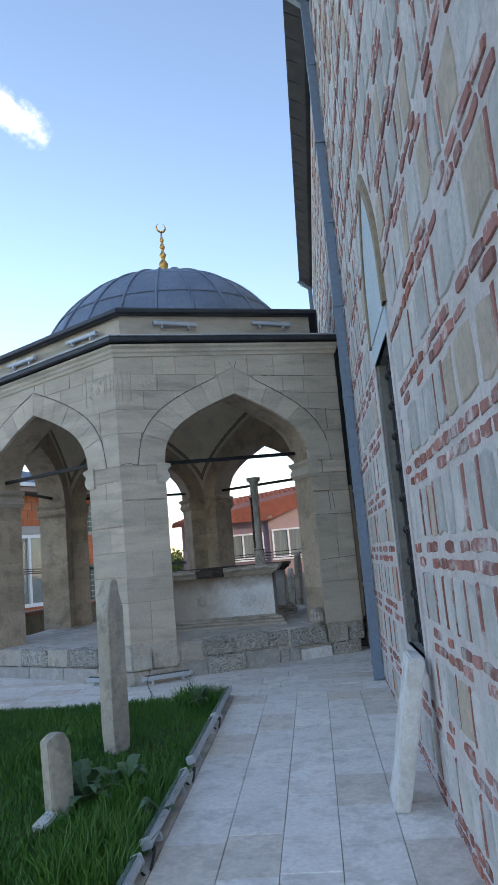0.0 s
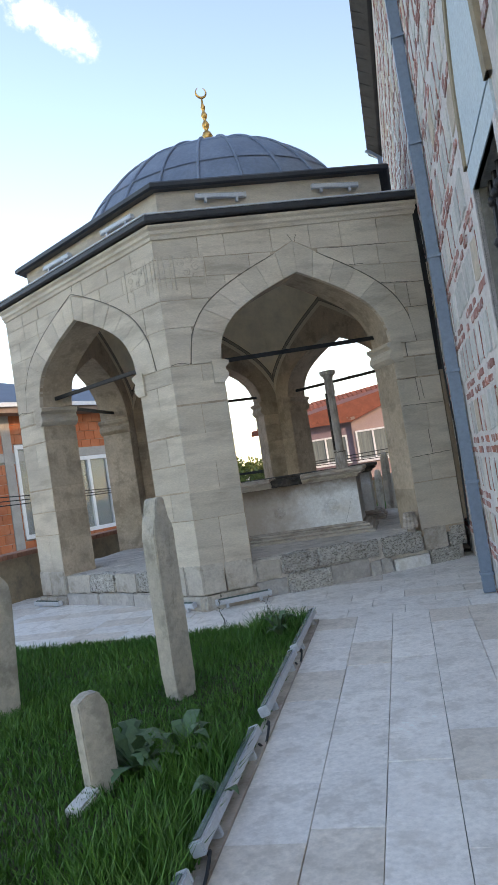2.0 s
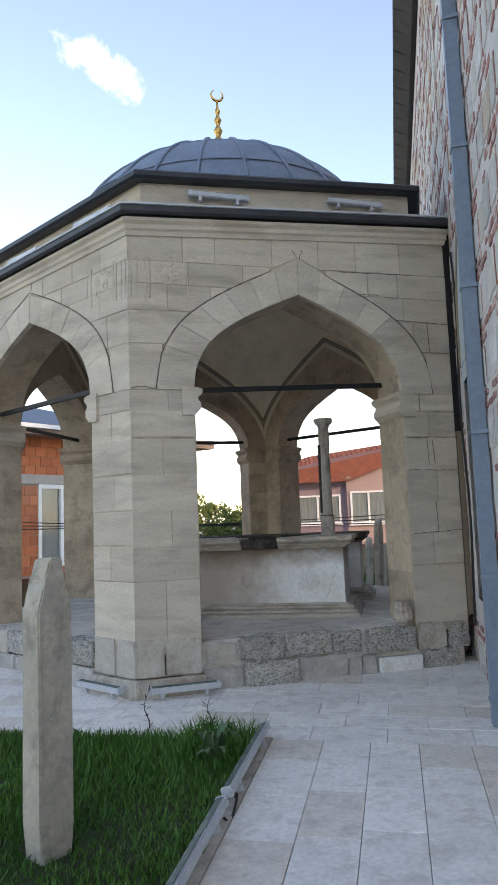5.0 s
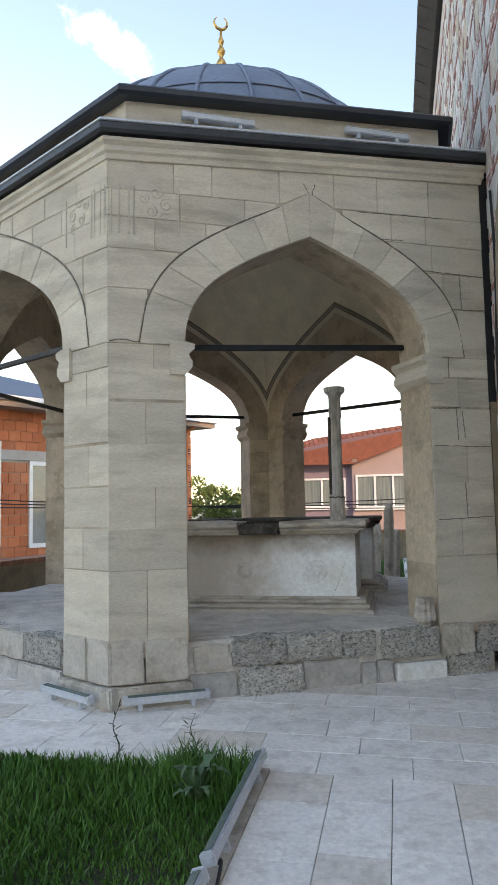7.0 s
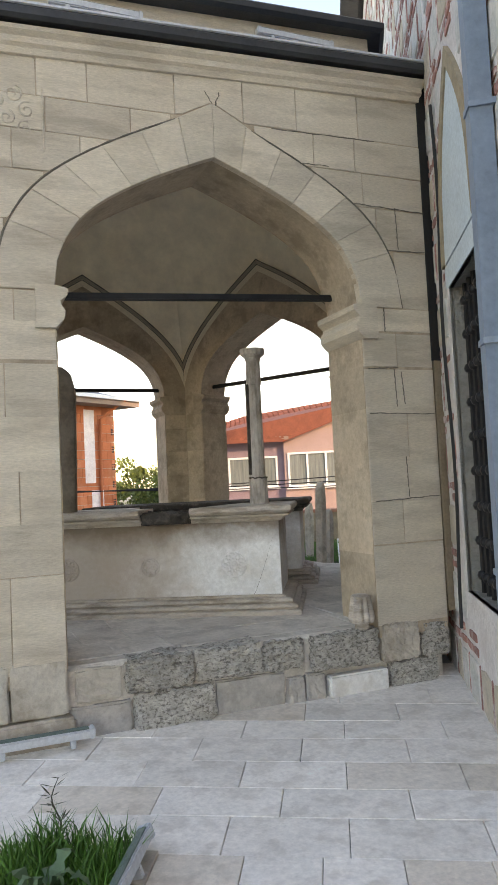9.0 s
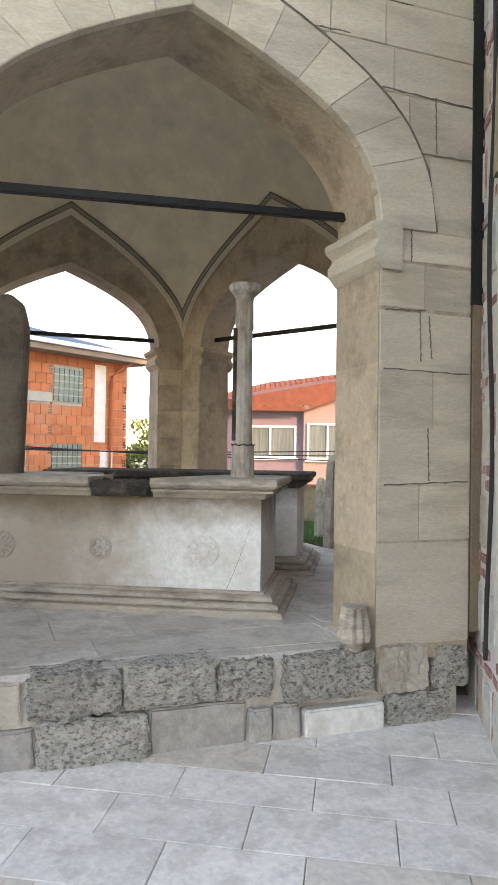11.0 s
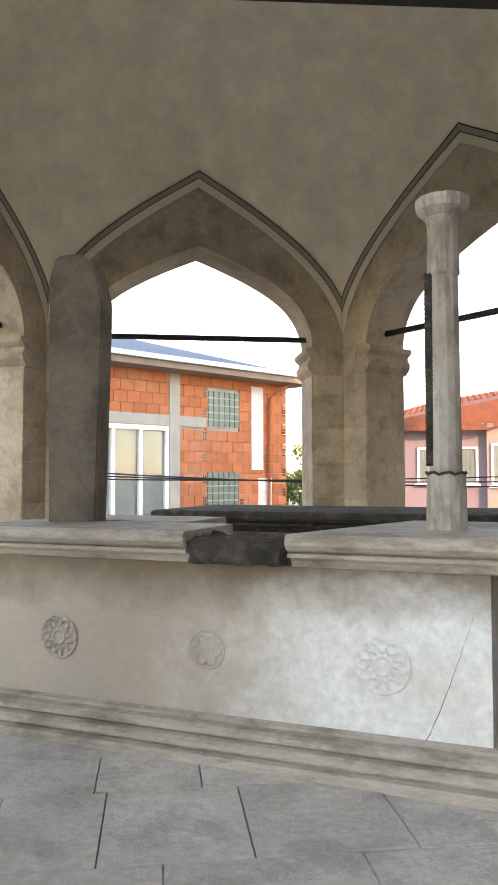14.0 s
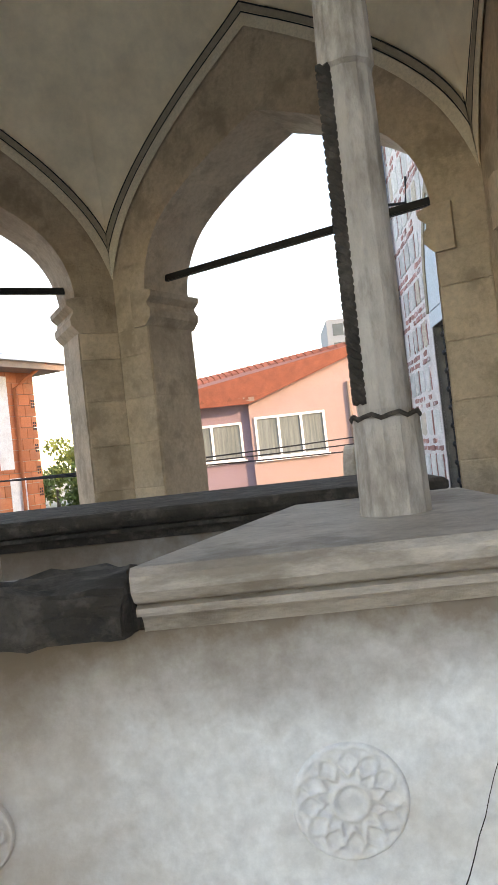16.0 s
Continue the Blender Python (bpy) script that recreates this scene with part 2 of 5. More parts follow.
M_CABLE = mat("black_cable", (0.015, 0.015, 0.017), (0.02, 0.02, 0.022), 6, 0.6, 0.02)
M_PIPE = mat("blue_grey_downpipe_paint", (0.2, 0.27, 0.36), (0.17, 0.235, 0.32), 2, 0.4, 0.04, 20)
M_WMORTAR = mat("whitish_wall_mortar", (0.82, 0.77, 0.75), (0.7, 0.64, 0.62), 3, 0.95, 0.9, 32, (0.58, 0.5, 0.48), 0.45, stain_scale=5)
M_WSTONE = two_tone("wall_rubble_stone", (0.62, 0.61, 0.58), (0.48, 0.41, 0.33), 0.7, scale=5, rough=0.95, bump=1.0, fine=36,
                    stain=(0.78, 0.73, 0.71), stain_amt=0.9, rnd=0.2, stain_scale=6)
M_WSTONE_I = two_tone("wall_rubble_stone_far", (0.62, 0.61, 0.58), (0.48, 0.41, 0.33), 0.7, scale=5, rough=0.95, bump=1.0, fine=36,
                      stain=(0.78, 0.73, 0.71), stain_amt=0.9, rnd=0.2, stain_scale=6, island=True)
M_WBRICK = mat("wall_brick", (0.5, 0.18, 0.12), (0.38, 0.15, 0.125), 9, 0.95, 0.8, 36, (0.72, 0.62, 0.6), 0.9, 0.28, stain_scale=8)
M_WBRICK_I = mat("wall_brick_far", (0.5, 0.23, 0.19), (0.4, 0.2, 0.18), 9, 0.95, 0.8, 36, (0.74, 0.65, 0.63), 0.95, 0.25, stain_scale=6, island=True)
M_TYMP = mat("pale_blue_plaster", (0.6, 0.68, 0.72), (0.52, 0.61, 0.66), 3, 0.9, 0.15)
M_JAMB = mat("grey_stone_frame", (0.36, 0.34, 0.31), (0.24, 0.23, 0.21), 8, 0.95, 0.9, 40)
M_EAVE = mat("grey_roof_slate", (0.1, 0.1, 0.105), (0.06, 0.06, 0.065), 3, 0.8, 0.4)
M_EAVEWOOD = mat("brown_eave_stone", (0.3, 0.23, 0.16), (0.22, 0.17, 0.12), 4, 0.9, 0.4)
M_HOLLOW = mat("orange_hollow_brick", (0.54, 0.17, 0.075), (0.47, 0.14, 0.06), 3, 0.9, 0.3, 30, (0.54, 0.25, 0.15), 0.5, 0.14, island=True)
M_CONC = mat("grey_concrete", (0.46, 0.43, 0.39), (0.36, 0.34, 0.31), 3, 0.95, 0.3)
M_GBLOCK = mat("glass_block", (0.14, 0.2, 0.185), (0.09, 0.14, 0.13), 9, 0.15, 0.2)
M_WHITE = mat("white_pvc_frame", (0.8, 0.8, 0.8), (0.76, 0.76, 0.77), 3, 0.4, 0.02)
M_CURTAIN = mat("pale_curtain", (0.24, 0.27, 0.26), (0.13, 0.155, 0.15), 3, 0.8, 0.3, stretch=(6, 6, 0.3))
M_ROOFBLUE = mat("blue_metal_roof", (0.055, 0.095, 0.16), (0.045, 0.08, 0.135), 1, 0.65, 0.06)
M_FASCIA = mat("brown_fascia", (0.28, 0.2, 0.16), (0.22, 0.16, 0.13), 3, 0.7, 0.1)
M_PINK = mat("pink_house_render", (0.42, 0.3, 0.285), (0.37, 0.265, 0.25), 1, 0.9, 0.12)
M_LILAC = mat("lilac_house_render", (0.3, 0.22, 0.26), (0.27, 0.2, 0.235), 1, 0.9, 0.12)
M_ROOFTILE = mat("red_roof_tile", (0.28, 0.085, 0.048), (0.2, 0.06, 0.036), 4, 0.85, 0.3, rnd=0.25, island=True)
M_GARDENWALL = mat("garden_wall_stone", (0.42, 0.33, 0.22), (0.32, 0.26, 0.19), 4, 0.95, 0.9, 18, (0.2, 0.17, 0.13), 0.5, stain_scale=4)
M_CAPBRICK = mat("garden_wall_cap_brick", (0.42, 0.2, 0.13), (0.34, 0.17, 0.12), 5, 0.9, 0.5, rnd=0.2, island=True)
M_GRAVE = mat("lichened_gravestone", (0.6, 0.54, 0.45), (0.44, 0.4, 0.34), 5, 0.92, 0.45, 30, (0.2, 0.18, 0.15), 0.55, stain_scale=4)
# distance haze put into the base colour as a flat blue-grey
M_HAZE = mat("painted_haze_block", (0.2, 0.23, 0.27), (0.18, 0.205, 0.24), 0.05, 0.9, 0.0)
M_GLASS = bpy.data.materials.new("window_glass")
M_GLASS.use_nodes = True
gb = M_GLASS.node_tree.nodes["Principled BSDF"]
gb.inputs["Base Color"].default_value, gb.inputs["Roughness"].default_value = (0.8, 0.88, 0.88, 1), 0.03
gb.inputs["Transmission Weight"].default_value = 0.85
M_DARKGLASS = mat("dark_window_pane", (0.03, 0.035, 0.04), (0.05, 0.055, 0.06), 2, 0.12, 0.0)


# ---- building helpers ----
BASE = {}


def thing(name, loc, label, category, group="", kind=""):
    ob = new(name)
    ob.location = loc
    BASE[ob.name] = Vector(loc)
    return tagged(ob, label, category, group, kind)


def link(name, verts, faces, material, parent=None, label="", smooth=False):
    """A mesh object in world coordinates, under a thing or a part."""
    me = bpy.data.meshes.new(name)
    me.from_pydata([tuple(v) for v in verts], [], faces)
    me.validate()
    bm = bmesh.new()
    bm.from_mesh(me)
    bmesh.ops.recalc_face_normals(bm, faces=bm.faces)
    bm.to_mesh(me)
    bm.free()
    me.materials.append(material)
    if smooth:
        me.shade_smooth()
    ob = new(name, me)
    if parent:
        ob.parent = parent
        if parent.name in BASE:
            ob.matrix_parent_inverse = Matrix.Translation(-BASE[parent.name])
    if label:
        ob["label"] = label
    return ob


def part(name, bm, material, parent=None, label="", smooth=False):
    me = bpy.data.meshes.new(name)
    bmesh.ops.recalc_face_normals(bm, faces=bm.faces)
    bm.to_mesh(me)
    bm.free()
    me.materials.append(material)
    if smooth:
        me.shade_smooth()
    ob = new(name, me)
    if parent:
        ob.parent = parent
        if parent.name in BASE:
            ob.matrix_parent_inverse = Matrix.Translation(-BASE[parent.name])
    if label:
        ob["label"] = label
    return ob


def box(sx, sy, sz, m=None, bevel=0.0, bm=None, rough=0.0, cuts=0):
    """A bevelled box on its base, sx by sy by sz, moved by m; rough: how far its corners wander."""
    own = bmesh.new()
    bmesh.ops.create_cube(own, size=1, matrix=Matrix.Translation((0, 0, sz / 2)) @ Matrix.Diagonal((sx, sy, sz, 1)))
    if bevel:
        bmesh.ops.bevel(own, geom=own.edges[:], offset=bevel, segments=2, affect="EDGES")
    if cuts:
        bmesh.ops.subdivide_edges(own, edges=[e for e in own.edges if e.calc_length() > 0.05], cuts=cuts, use_grid_fill=True)
    if rough:
        for v in own.verts:
            v.co += noise.noise_vector(v.co * 6 + Vector((sx * 31, sy * 17, sz * 7))) * rough
    if m is not None:
        own.transform(m)
    if bm is None:
        return own
    me = bpy.data.meshes.new("tmp")
    own.to_mesh(me)
    own.free()
    bm.from_mesh(me)
    bpy.data.meshes.remove(me)
    return bm


def loft(rings, closed=True, cap=True):
    """Vertices and faces through rings of equal count."""
    v, f, n = [], [], len(rings[0])
    for r in rings:
        v += r
    for i in range(len(rings) - 1):
        for j in range(n if closed else n - 1):
            a, b = i * n + j, i * n + (j + 1) % n
            f.append((a, b, b + n, a + n))
    if cap:
        f.append(tuple(range(n))[::-1])
        f.append(tuple(range((len(rings) - 1) * n, len(rings) * n)))
    return v, f


def tube(pts, r, n=8):
    rings = []
    for i, p in enumerate(pts):
        p = Vector(p)
        t = (Vector(pts[min(i + 1, len(pts) - 1)]) - Vector(pts[max(i - 1, 0)])).normalized()
        a = t.cross(Vector((0, 0, 1)) if abs(t.z) < 0.9 else Vector((1, 0, 0))).normalized()
        b = t.cross(a)
        rr = r[i] if isinstance(r, (list, tuple)) else r
        rings.append([p + (a * math.cos(6.2832 * j / n) + b * math.sin(6.2832 * j / n)) * rr for j in range(n)])
    return loft(rings)


def lathe(profile, centre, n=24, cap=True):
    return loft([[Vector(centre) + Vector((r * math.cos(6.2832 * j / n), r * math.sin(6.2832 * j / n), z)) for j in range(n)] for r, z in profile], cap=cap)


def hexring(r, z):
    return [Vector((r * math.cos(radians(a)), r * math.sin(radians(a)), z)) for a in (-120, -60, 0, 60, 120, 180)]


def rect_ring(n0, n1, d0, d1, off, z):
    """A rectangle in the frame across (k) and along (u) the wall, grown by off."""
    return [uk(d0 - off, n0 - off, z), uk(d0 - off, n1 + off, z), uk(d1 + off, n1 + off, z), uk(d1 + off, n0 - off, z)]


def merge(parts):
    v, f = [], []
    for pv, pf in parts:
        o = len(v)
        v += list(pv)
        f += [tuple(i + o for i in q) for q in pf]
    return v, f


# ---- ground ----
ys = [-900, -14, -12, -10, -8, -6, -4, -1.6, 30, 900]
gv = [Vector((x, y, gz(y) - 0.06)) for y in ys for x in (-900, 900)]
ground = link("ground", gv, [(2 * i, 2 * i + 1, 2 * i + 3, 2 * i + 2) for i in range(len(ys) - 1)], M_EARTH)
tagged(ground, "dry earth ground round the courtyard", "ground", kind="structure")


def sheet(name, us, k0, k1, dz, material, label, cat):
    v = [on_ground(u, k, dz) for u in us for k in (k0, k1)]
    f = [(2 * i, 2 * i + 1, 2 * i + 3, 2 * i + 2) for i in range(len(us) - 1)]
    return tagged(link(name, v, f, material), label, cat, kind="structure")


US = [-22, -18, -14, -12, -10, -8, -6, -4.35]
lawn = sheet("lawn_soil", US, -14, 1.24, -0.02, M_SOIL, "dark soil under the courtyard lawn", "soil")
pavement = sheet("pavement", [-22, -14, -12, -10, -8, -6, -4.35], 1.24, WALL_K + 0.02, -0.026, M_BED, "mortar bed under pale marble paving slabs", "pavement")
fore = sheet("pavement_forecourt", [-4.35, -3, -1.5, 0.5], -14, WALL_K + 0.02, -0.026, M_BED, "mortar bed under the paving before the tomb", "pavement")
kerb = tagged(link("lawn_kerb", *loft([[on_ground(u, k, dz) for k, dz in ((1.2, -0.05), (1.2, 0.012), (1.28, 0.012), (1.28, -0.05))] for u in US]), M_MARBLE_EDGE),
              "narrow pale stone kerb between lawn and path", "kerb", kind="structure")

# ---- tomb pavilion ----
pav = thing("tomb_pavilion", (0, 0, 0.05), "open six-sided tomb pavilion of tan ashlar stone with a lead dome", "pavilion")
A_HALF, Z_SPRING, Z_APEX, Z_TOP, Z_IN = 1.105, 2.84, 3.83, 4.32, 4.62


def arch_f(x):
    """Height of a pointed arch over its springing, for x from 0 (crown) to 1, with a rise of 1."""
    x = min(1.0, abs(x))
    if x > 0.778:
        return math.sqrt(max(0.0, 0.62 ** 2 - (x - 0.38) ** 2)) / 0.87
    lo, hi = 0.0, 1.0
    for _ in range(30):
        s = (lo + hi) / 2
        if (1 - s) ** 2 * 0.778 + 2 * s * (1 - s) * 0.563 > x:
            lo = s
        else:
            hi = s
    return ((1 - s) ** 2 * 0.475 + 2 * s * (1 - s) * 0.656 + s * s * 0.87) / 0.87


def intrados(x):
    return Z_SPRING + (Z_APEX - Z_SPRING) * arch_f(x / A_HALF)


EXT_HALF, EXT_TOP = 1.46, 4.165


def extrados(x):
    return Z_SPRING + (EXT_TOP - Z_SPRING) * arch_f(x / EXT_HALF)


def face_frame(phi):
    n = Vector((math.cos(radians(phi)), math.sin(radians(phi)), 0))
    t = Vector((-n.y, n.x, 0))
    return lambda x, y, z: n * (H_HEX - y) + t * x + Vector((0, 0, z))


XS = [math.copysign(A_HALF * (1 - (1 - abs(i) / 16) ** 2.0), i) for i in range(-16, 17)]


def arch_wall(phi, front, material):
    w = face_frame(phi)
    oh, ih = H_HEX / math.sqrt(3), (H_HEX - WALL_T) / math.sqrt(3)
    oh -= front / math.sqrt(3)
    v, f = [], []
    a = A_HALF + (0.003 if front else 0)

    def q(*p):
        o = len(v)
        v.extend(w(*x) for x in p)
        f.append(tuple(range(o, o + len(p))))

    for s in (-1, 1):
        q((s * a, front, 0.42), (s * oh, front, 0.42), (s * oh, front, Z_TOP), (s * a, front, Z_TOP))
        q((s * a, WALL_T, 0.42), (s * ih, WALL_T, 0.42), (s * ih, WALL_T, Z_IN), (s * a, WALL_T, Z_IN))
        q((s * a, front, 0.42), (s * a, WALL_T, 0.42), (s * a, WALL_T, Z_SPRING), (s * a, front, Z_SPRING))
    for x0, x1 in zip(XS, XS[1:]):
        z0, z1 = intrados(x0) + (0.003 if front else 0), intrados(x1) + (0.003 if front else 0)
        for y in (front, WALL_T):
            zt = Z_TOP if y == front else Z_IN
            q((x0, y, z0), (x1, y, z1), (x1, y, zt), (x0, y, zt))
        q((x0, front, z0), (x1, front, z1), (x1, WALL_T, z1), (x0, WALL_T, z0))
    return link("arch_wall", v, f, material, pav, "pier pair and pointed arch of pale ashlar stone")


CAP_PROFILE = [(0.0, 2.6), (0.02, 2.62), (0.055, 2.66), (0.06, 2.71), (0.035, 2.745), (0.03, 2.77), (0.075, 2.81), (0.08, 2.85), (0.0, 2.87)]


def capital(phi, s, parent):
    w = face_frame(phi)
    rings = []
    for y, g in ((-0.03, 1), (WALL_T + 0.03, 1)):
        rings.append([w(s * (A_HALF + 0.12), y, 2.6)] + [w(s * (A_HALF - o * g), y, z) for o, z in CAP_PROFILE] + [w(s * (A_HALF + 0.12), y, 2.87)])
    v, f = loft(rings)
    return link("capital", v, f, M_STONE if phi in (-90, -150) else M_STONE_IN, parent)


def prism(poly, w, y0, y1, c=0.003):
    """A stone with chamfered face edges, from an outline on the wall."""
    n = len(poly)
    cx, cz = sum(p[0] for p in poly) / n, sum(p[1] for p in poly) / n
    ins = []
    for x, z in poly:
        dx, dz = cx - x, cz - z
        m = math.hypot(dx, dz) or 1
        ins.append((x + dx / m * c * 1.6, z + dz / m * c * 1.6))
    v = [w(x, y1, z) for x, z in poly] + [w(x, y0 + c, z) for x, z in poly] + [w(x, y0, z) for x, z in ins]
    f = [tuple(range(2 * n, 3 * n))]
    for p in v:
        p.z += 0.05 * (p.x + 1.75) * max(0.0, p.z - 4.0) / 0.3
    for i in range(n):
        j = (i + 1) % n
        f += [(i, j, n + j, n + i), (n + i, n + j, 2 * n + j, 2 * n + i)]
    return v, f


rs = random.Random(4)


def ashlar(phi, wall):
    """Dressed facing stones of one outer face: piers, arch ring and spandrels."""
    w = face_frame(phi)
    oh = H_HEX / math.sqrt(3)
    g = 0.0032
    side = [0.5, 1.08, 1.4, 1.72, 2.05, 2.38, 2.65, Z_SPRING]
    for s in (-1, 1):
        for i, (z0, z1) in enumerate(zip(side, side[1:])):
            z0 += rs.uniform(-0.02, 0.02) if 0 < i else 0
            cutx = [A_HALF, oh] if (i + (s > 0)) % 2 else [A_HALF, A_HALF + rs.uniform(0.22, 0.36), oh]
            for x0, x1 in zip(cutx, cutx[1:]):
                poly = [(s * (x0 + g * (x0 > A_HALF)), z0 + g), (s * (x1 - g * (x1 < oh)), z0 + g), (s * (x1 - g * (x1 < oh)), z1 - g), (s * (x0 + g * (x0 > A_HALF)), z1 - g)]
                v, f = prism(poly, w, rs.uniform(-0.003, 0.004), 0.05)
                link("stone", v, f, M_STONE, wall)
    cuts = [0.0, 0.17, 0.35, 0.53, 0.7, 0.84, 0.935, 1.0]
    for s in (-1, 1):
        for c0, c1 in zip(cuts, cuts[1:]):
            sub = [c0 + (c1 - c0) * i / 3 for i in range(4)]
            poly = [(s * A_HALF * c, intrados(A_HALF * c)) for c in sub] + [(s * EXT_HALF * c, extrados(EXT_HALF * c)) for c in reversed(sub)]
            if c1 == 1.0:
                poly[4] = (s * EXT_HALF, Z_SPRING + 0.002)
            cx, cz = sum(p[0] for p in poly) / 8, sum(p[1] for p in poly) / 8
            poly = [(x + (cx - x) * 0.006, z + (cz - z) * 0.004) for x, z in poly]
            v, f = prism(poly, w, -0.012 + rs.uniform(-0.002, 0.002), 0.05, 0.004)
            link("voussoir", v, f, M_STONE, wall)
    rows = [Z_SPRING, 3.28, 3.6, 3.86, 4.08, Z_TOP]
    for i, (z0, z1) in enumerate(zip(rows, rows[1:])):
        xs = [-oh]
        while xs[-1] < oh - 0.3:
            xs.append(xs[-1] + rs.uniform(0.28, 0.6))
        xs[-1] = oh
        for x0, x1 in zip(xs, xs[1:]):
            x0, x1 = x0 + (g if x0 > -oh else 0), x1 - (g if x1 < oh else 0)
            pts = [x0 + (x1 - x0) * j / 10 for j in range(11)]
            ok = [x for x in pts if extrados(x) + 0.012 < z1 - 0.02 or abs(x) > EXT_HALF + 0.01]
            if len(ok) < 3:
                continue
            low = [(x, z0 + g if abs(x) > EXT_HALF + 0.01 else max(z0 + g, extrados(x) + 0.012)) for x in ok]
            poly = low + [(ok[-1], z1 - g), (ok[0], z1 - g)]
            v, f = prism(poly, w, rs.uniform(-0.004, 0.004), 0.05)
            link("stone", v, f, M_STONE, wall)


podium_rings = [hexring(3.35, 0.0), hexring(3.35, 0.47), hexring(3.32, 0.5), hexring(2.72, 0.5), hexring(2.7, 0.47)]
v, f = loft(podium_rings)
link("podium", v, f, M_FLAG, pav, "low stone podium with worn flagstone floor")
walls = {}
for phi in (-90, -150, 150, 90, 30, -30):
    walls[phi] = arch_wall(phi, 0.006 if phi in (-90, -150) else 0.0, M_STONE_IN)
    for s in (-1, 1):
        capital(phi, s, pav)
    w = face_frame(phi)
    tie = box(2 * A_HALF + 0.2, 0.045, 0.05, bevel=0.006)
    for vv in tie.verts:
        vv.co = w(vv.co.x, (0.42 if phi == -90 else WALL_T / 2) + vv.co.y, (2.985 if phi == -90 else 2.96) + vv.co.z - (0.045 * (1.1 - vv.co.x) if phi == -90 else 0))
    part("tie_rod", tie, M_IRON, pav, "black iron tie bar across an arch")

# mouldings, lead edges, drum and dome
link("cornice", *loft([hexring(r, z) for r, z in ((3.40, 4.3), (3.44, 4.31), (3.45, 4.35), (3.47, 4.37), (3.47, 4.41), (3.5, 4.44), (3.5, 4.47), (3.0, 4.47))], cap=False), M_STONE, pav, "moulded stone cornice")
link("lead_eave", *loft([hexring(r, z) for r, z in ((3.42, 4.49), (3.535, 4.49), (3.56, 4.51), (3.56, 4.555), (3.54, 4.575), (3.4, 4.6))], cap=False), M_LEADDARK, pav, "dark lead edge over the cornice")
link("lead_lip", *loft([hexring(r, z) for r, z in ((3.545, 4.572), (3.558, 4.578), (3.556, 4.594), (3.5, 4.6))], cap=False), M_ALU, pav, "bright folded lead lip")
link("lower_roof", *loft([hexring(3.53, 4.588), hexring(3.5, 4.604), hexring(2.98, 4.72)], cap=False), M_LEAD, pav, "grey lead roof strip")
link("drum", *loft([hexring(3.03, 4.68), hexring(3.03, 5.005)], cap=False), M_STONE, pav, "low stone drum band")
link("drum_eave", *loft([hexring(r, z) for r, z in ((3.0, 5.0), (3.15, 5.0), (3.19, 5.02), (3.19, 5.065), (3.16, 5.09), (2.55, 5.17))], cap=False), M_LEADDARK, pav, "dark lead edge of the drum")
ZC, RD = 4.2, 2.44
dome_prof = [(RD * math.sin(a), ZC + RD * math.cos(a)) for a in [radians(69 - 69 * i / 22) for i in range(22)]] + [(0.02, ZC + RD)]
DC = Vector((0.04, -0.1, 0.04))
dome = link("dome", *lathe(dome_prof, DC, 72, False), M_LEAD, pav, "blue-grey lead covered dome with standing seams", True)
for i in range(24):
    a0 = 2 * math.pi * (i + 0.5) / 24
    top = 8 if i % 2 else 4
    pts = [DC + Vector((math.cos(a0) * RD * 1.004 * math.sin(radians(t)), math.sin(a0) * RD * 1.004 * math.sin(radians(t)), ZC + RD * 1.004 * math.cos(radians(t)))) for t in range(top, 70, 4)]
    link("seam", *tube(pts, 0.022, 6), M_LEAD, dome, "", True)
for t in (16, 34, 52):
    rr, zz = RD * math.sin(radians(t)), ZC + RD * math.cos(radians(t))
    prof = [(rr - 0.03, zz - 0.01), (rr - 0.02, zz + 0.022), (rr + 0.012, zz + 0.008), (rr + 0.03, zz - 0.02)]
    link("sheet_lap", *loft([[DC + Vector((r * math.cos(6.2832 * j / 72), r * math.sin(6.2832 * j / 72), z)) for j in range(72)] for r, z in prof], cap=False), M_LEAD, dome, "", True)
fin = [(0.0, 6.86), (0.075, 6.87), (0.07, 6.93), (0.035, 6.97), (0.06, 7.03), (0.07, 7.07), (0.045, 7.12), (0.02, 7.14), (0.035, 7.17), (0.05, 7.21), (0.03, 7.25), (0.016, 7.27),
       (0.03, 7.3), (0.042, 7.33), (0.025, 7.37), (0.014, 7.39), (0.025, 7.41), (0.03, 7.44), (0.014, 7.48), (0.01, 7.56), (0.0, 7.57)]
fin = [(r * 1.3, 6.64 + (z - 6.86) * 1.31) for r, z in fin]
link("finial", *lathe(fin, DC, 16), M_GOLD, pav, "gilded ball finial", True)
cres = []
for i in range(29):
    a = radians(90 + 28 + (360 - 56) * i / 28)
    cres.append(DC + Vector((0.085 * math.cos(a), 0, 7.64 + 0.085 * math.sin(a))))
link("crescent", *tube(cres, [0.004 + 0.016 * math.sin(math.pi * i / 28) for i in range(29)], 8), M_GOLD, pav, "gilded crescent on the finial", True)

# plaster vault and its painted lines
IN_H = H_HEX - WALL_T
IN_HALF, ZV, ZVA, ZCROWN = IN_H / math.sqrt(3), 2.42, 4.4, 5.85


def vault_edge(x):
    return ZV + (ZVA - ZV) * arch_f(x / IN_HALF / 1.06)


def rounded(p, k, sn):
    """The plan of the vault goes over from the hexagon to a circle as it rises."""
    b = min(1.0, max(0.0, (sn - 0.03) / 0.42))
    b = b * b * (3 - 2 * b)
    r = math.hypot(p.x, p.y)
    g = k * (1 - b + b * IN_H * 0.98 / r)
    return p.x * g, p.y * g


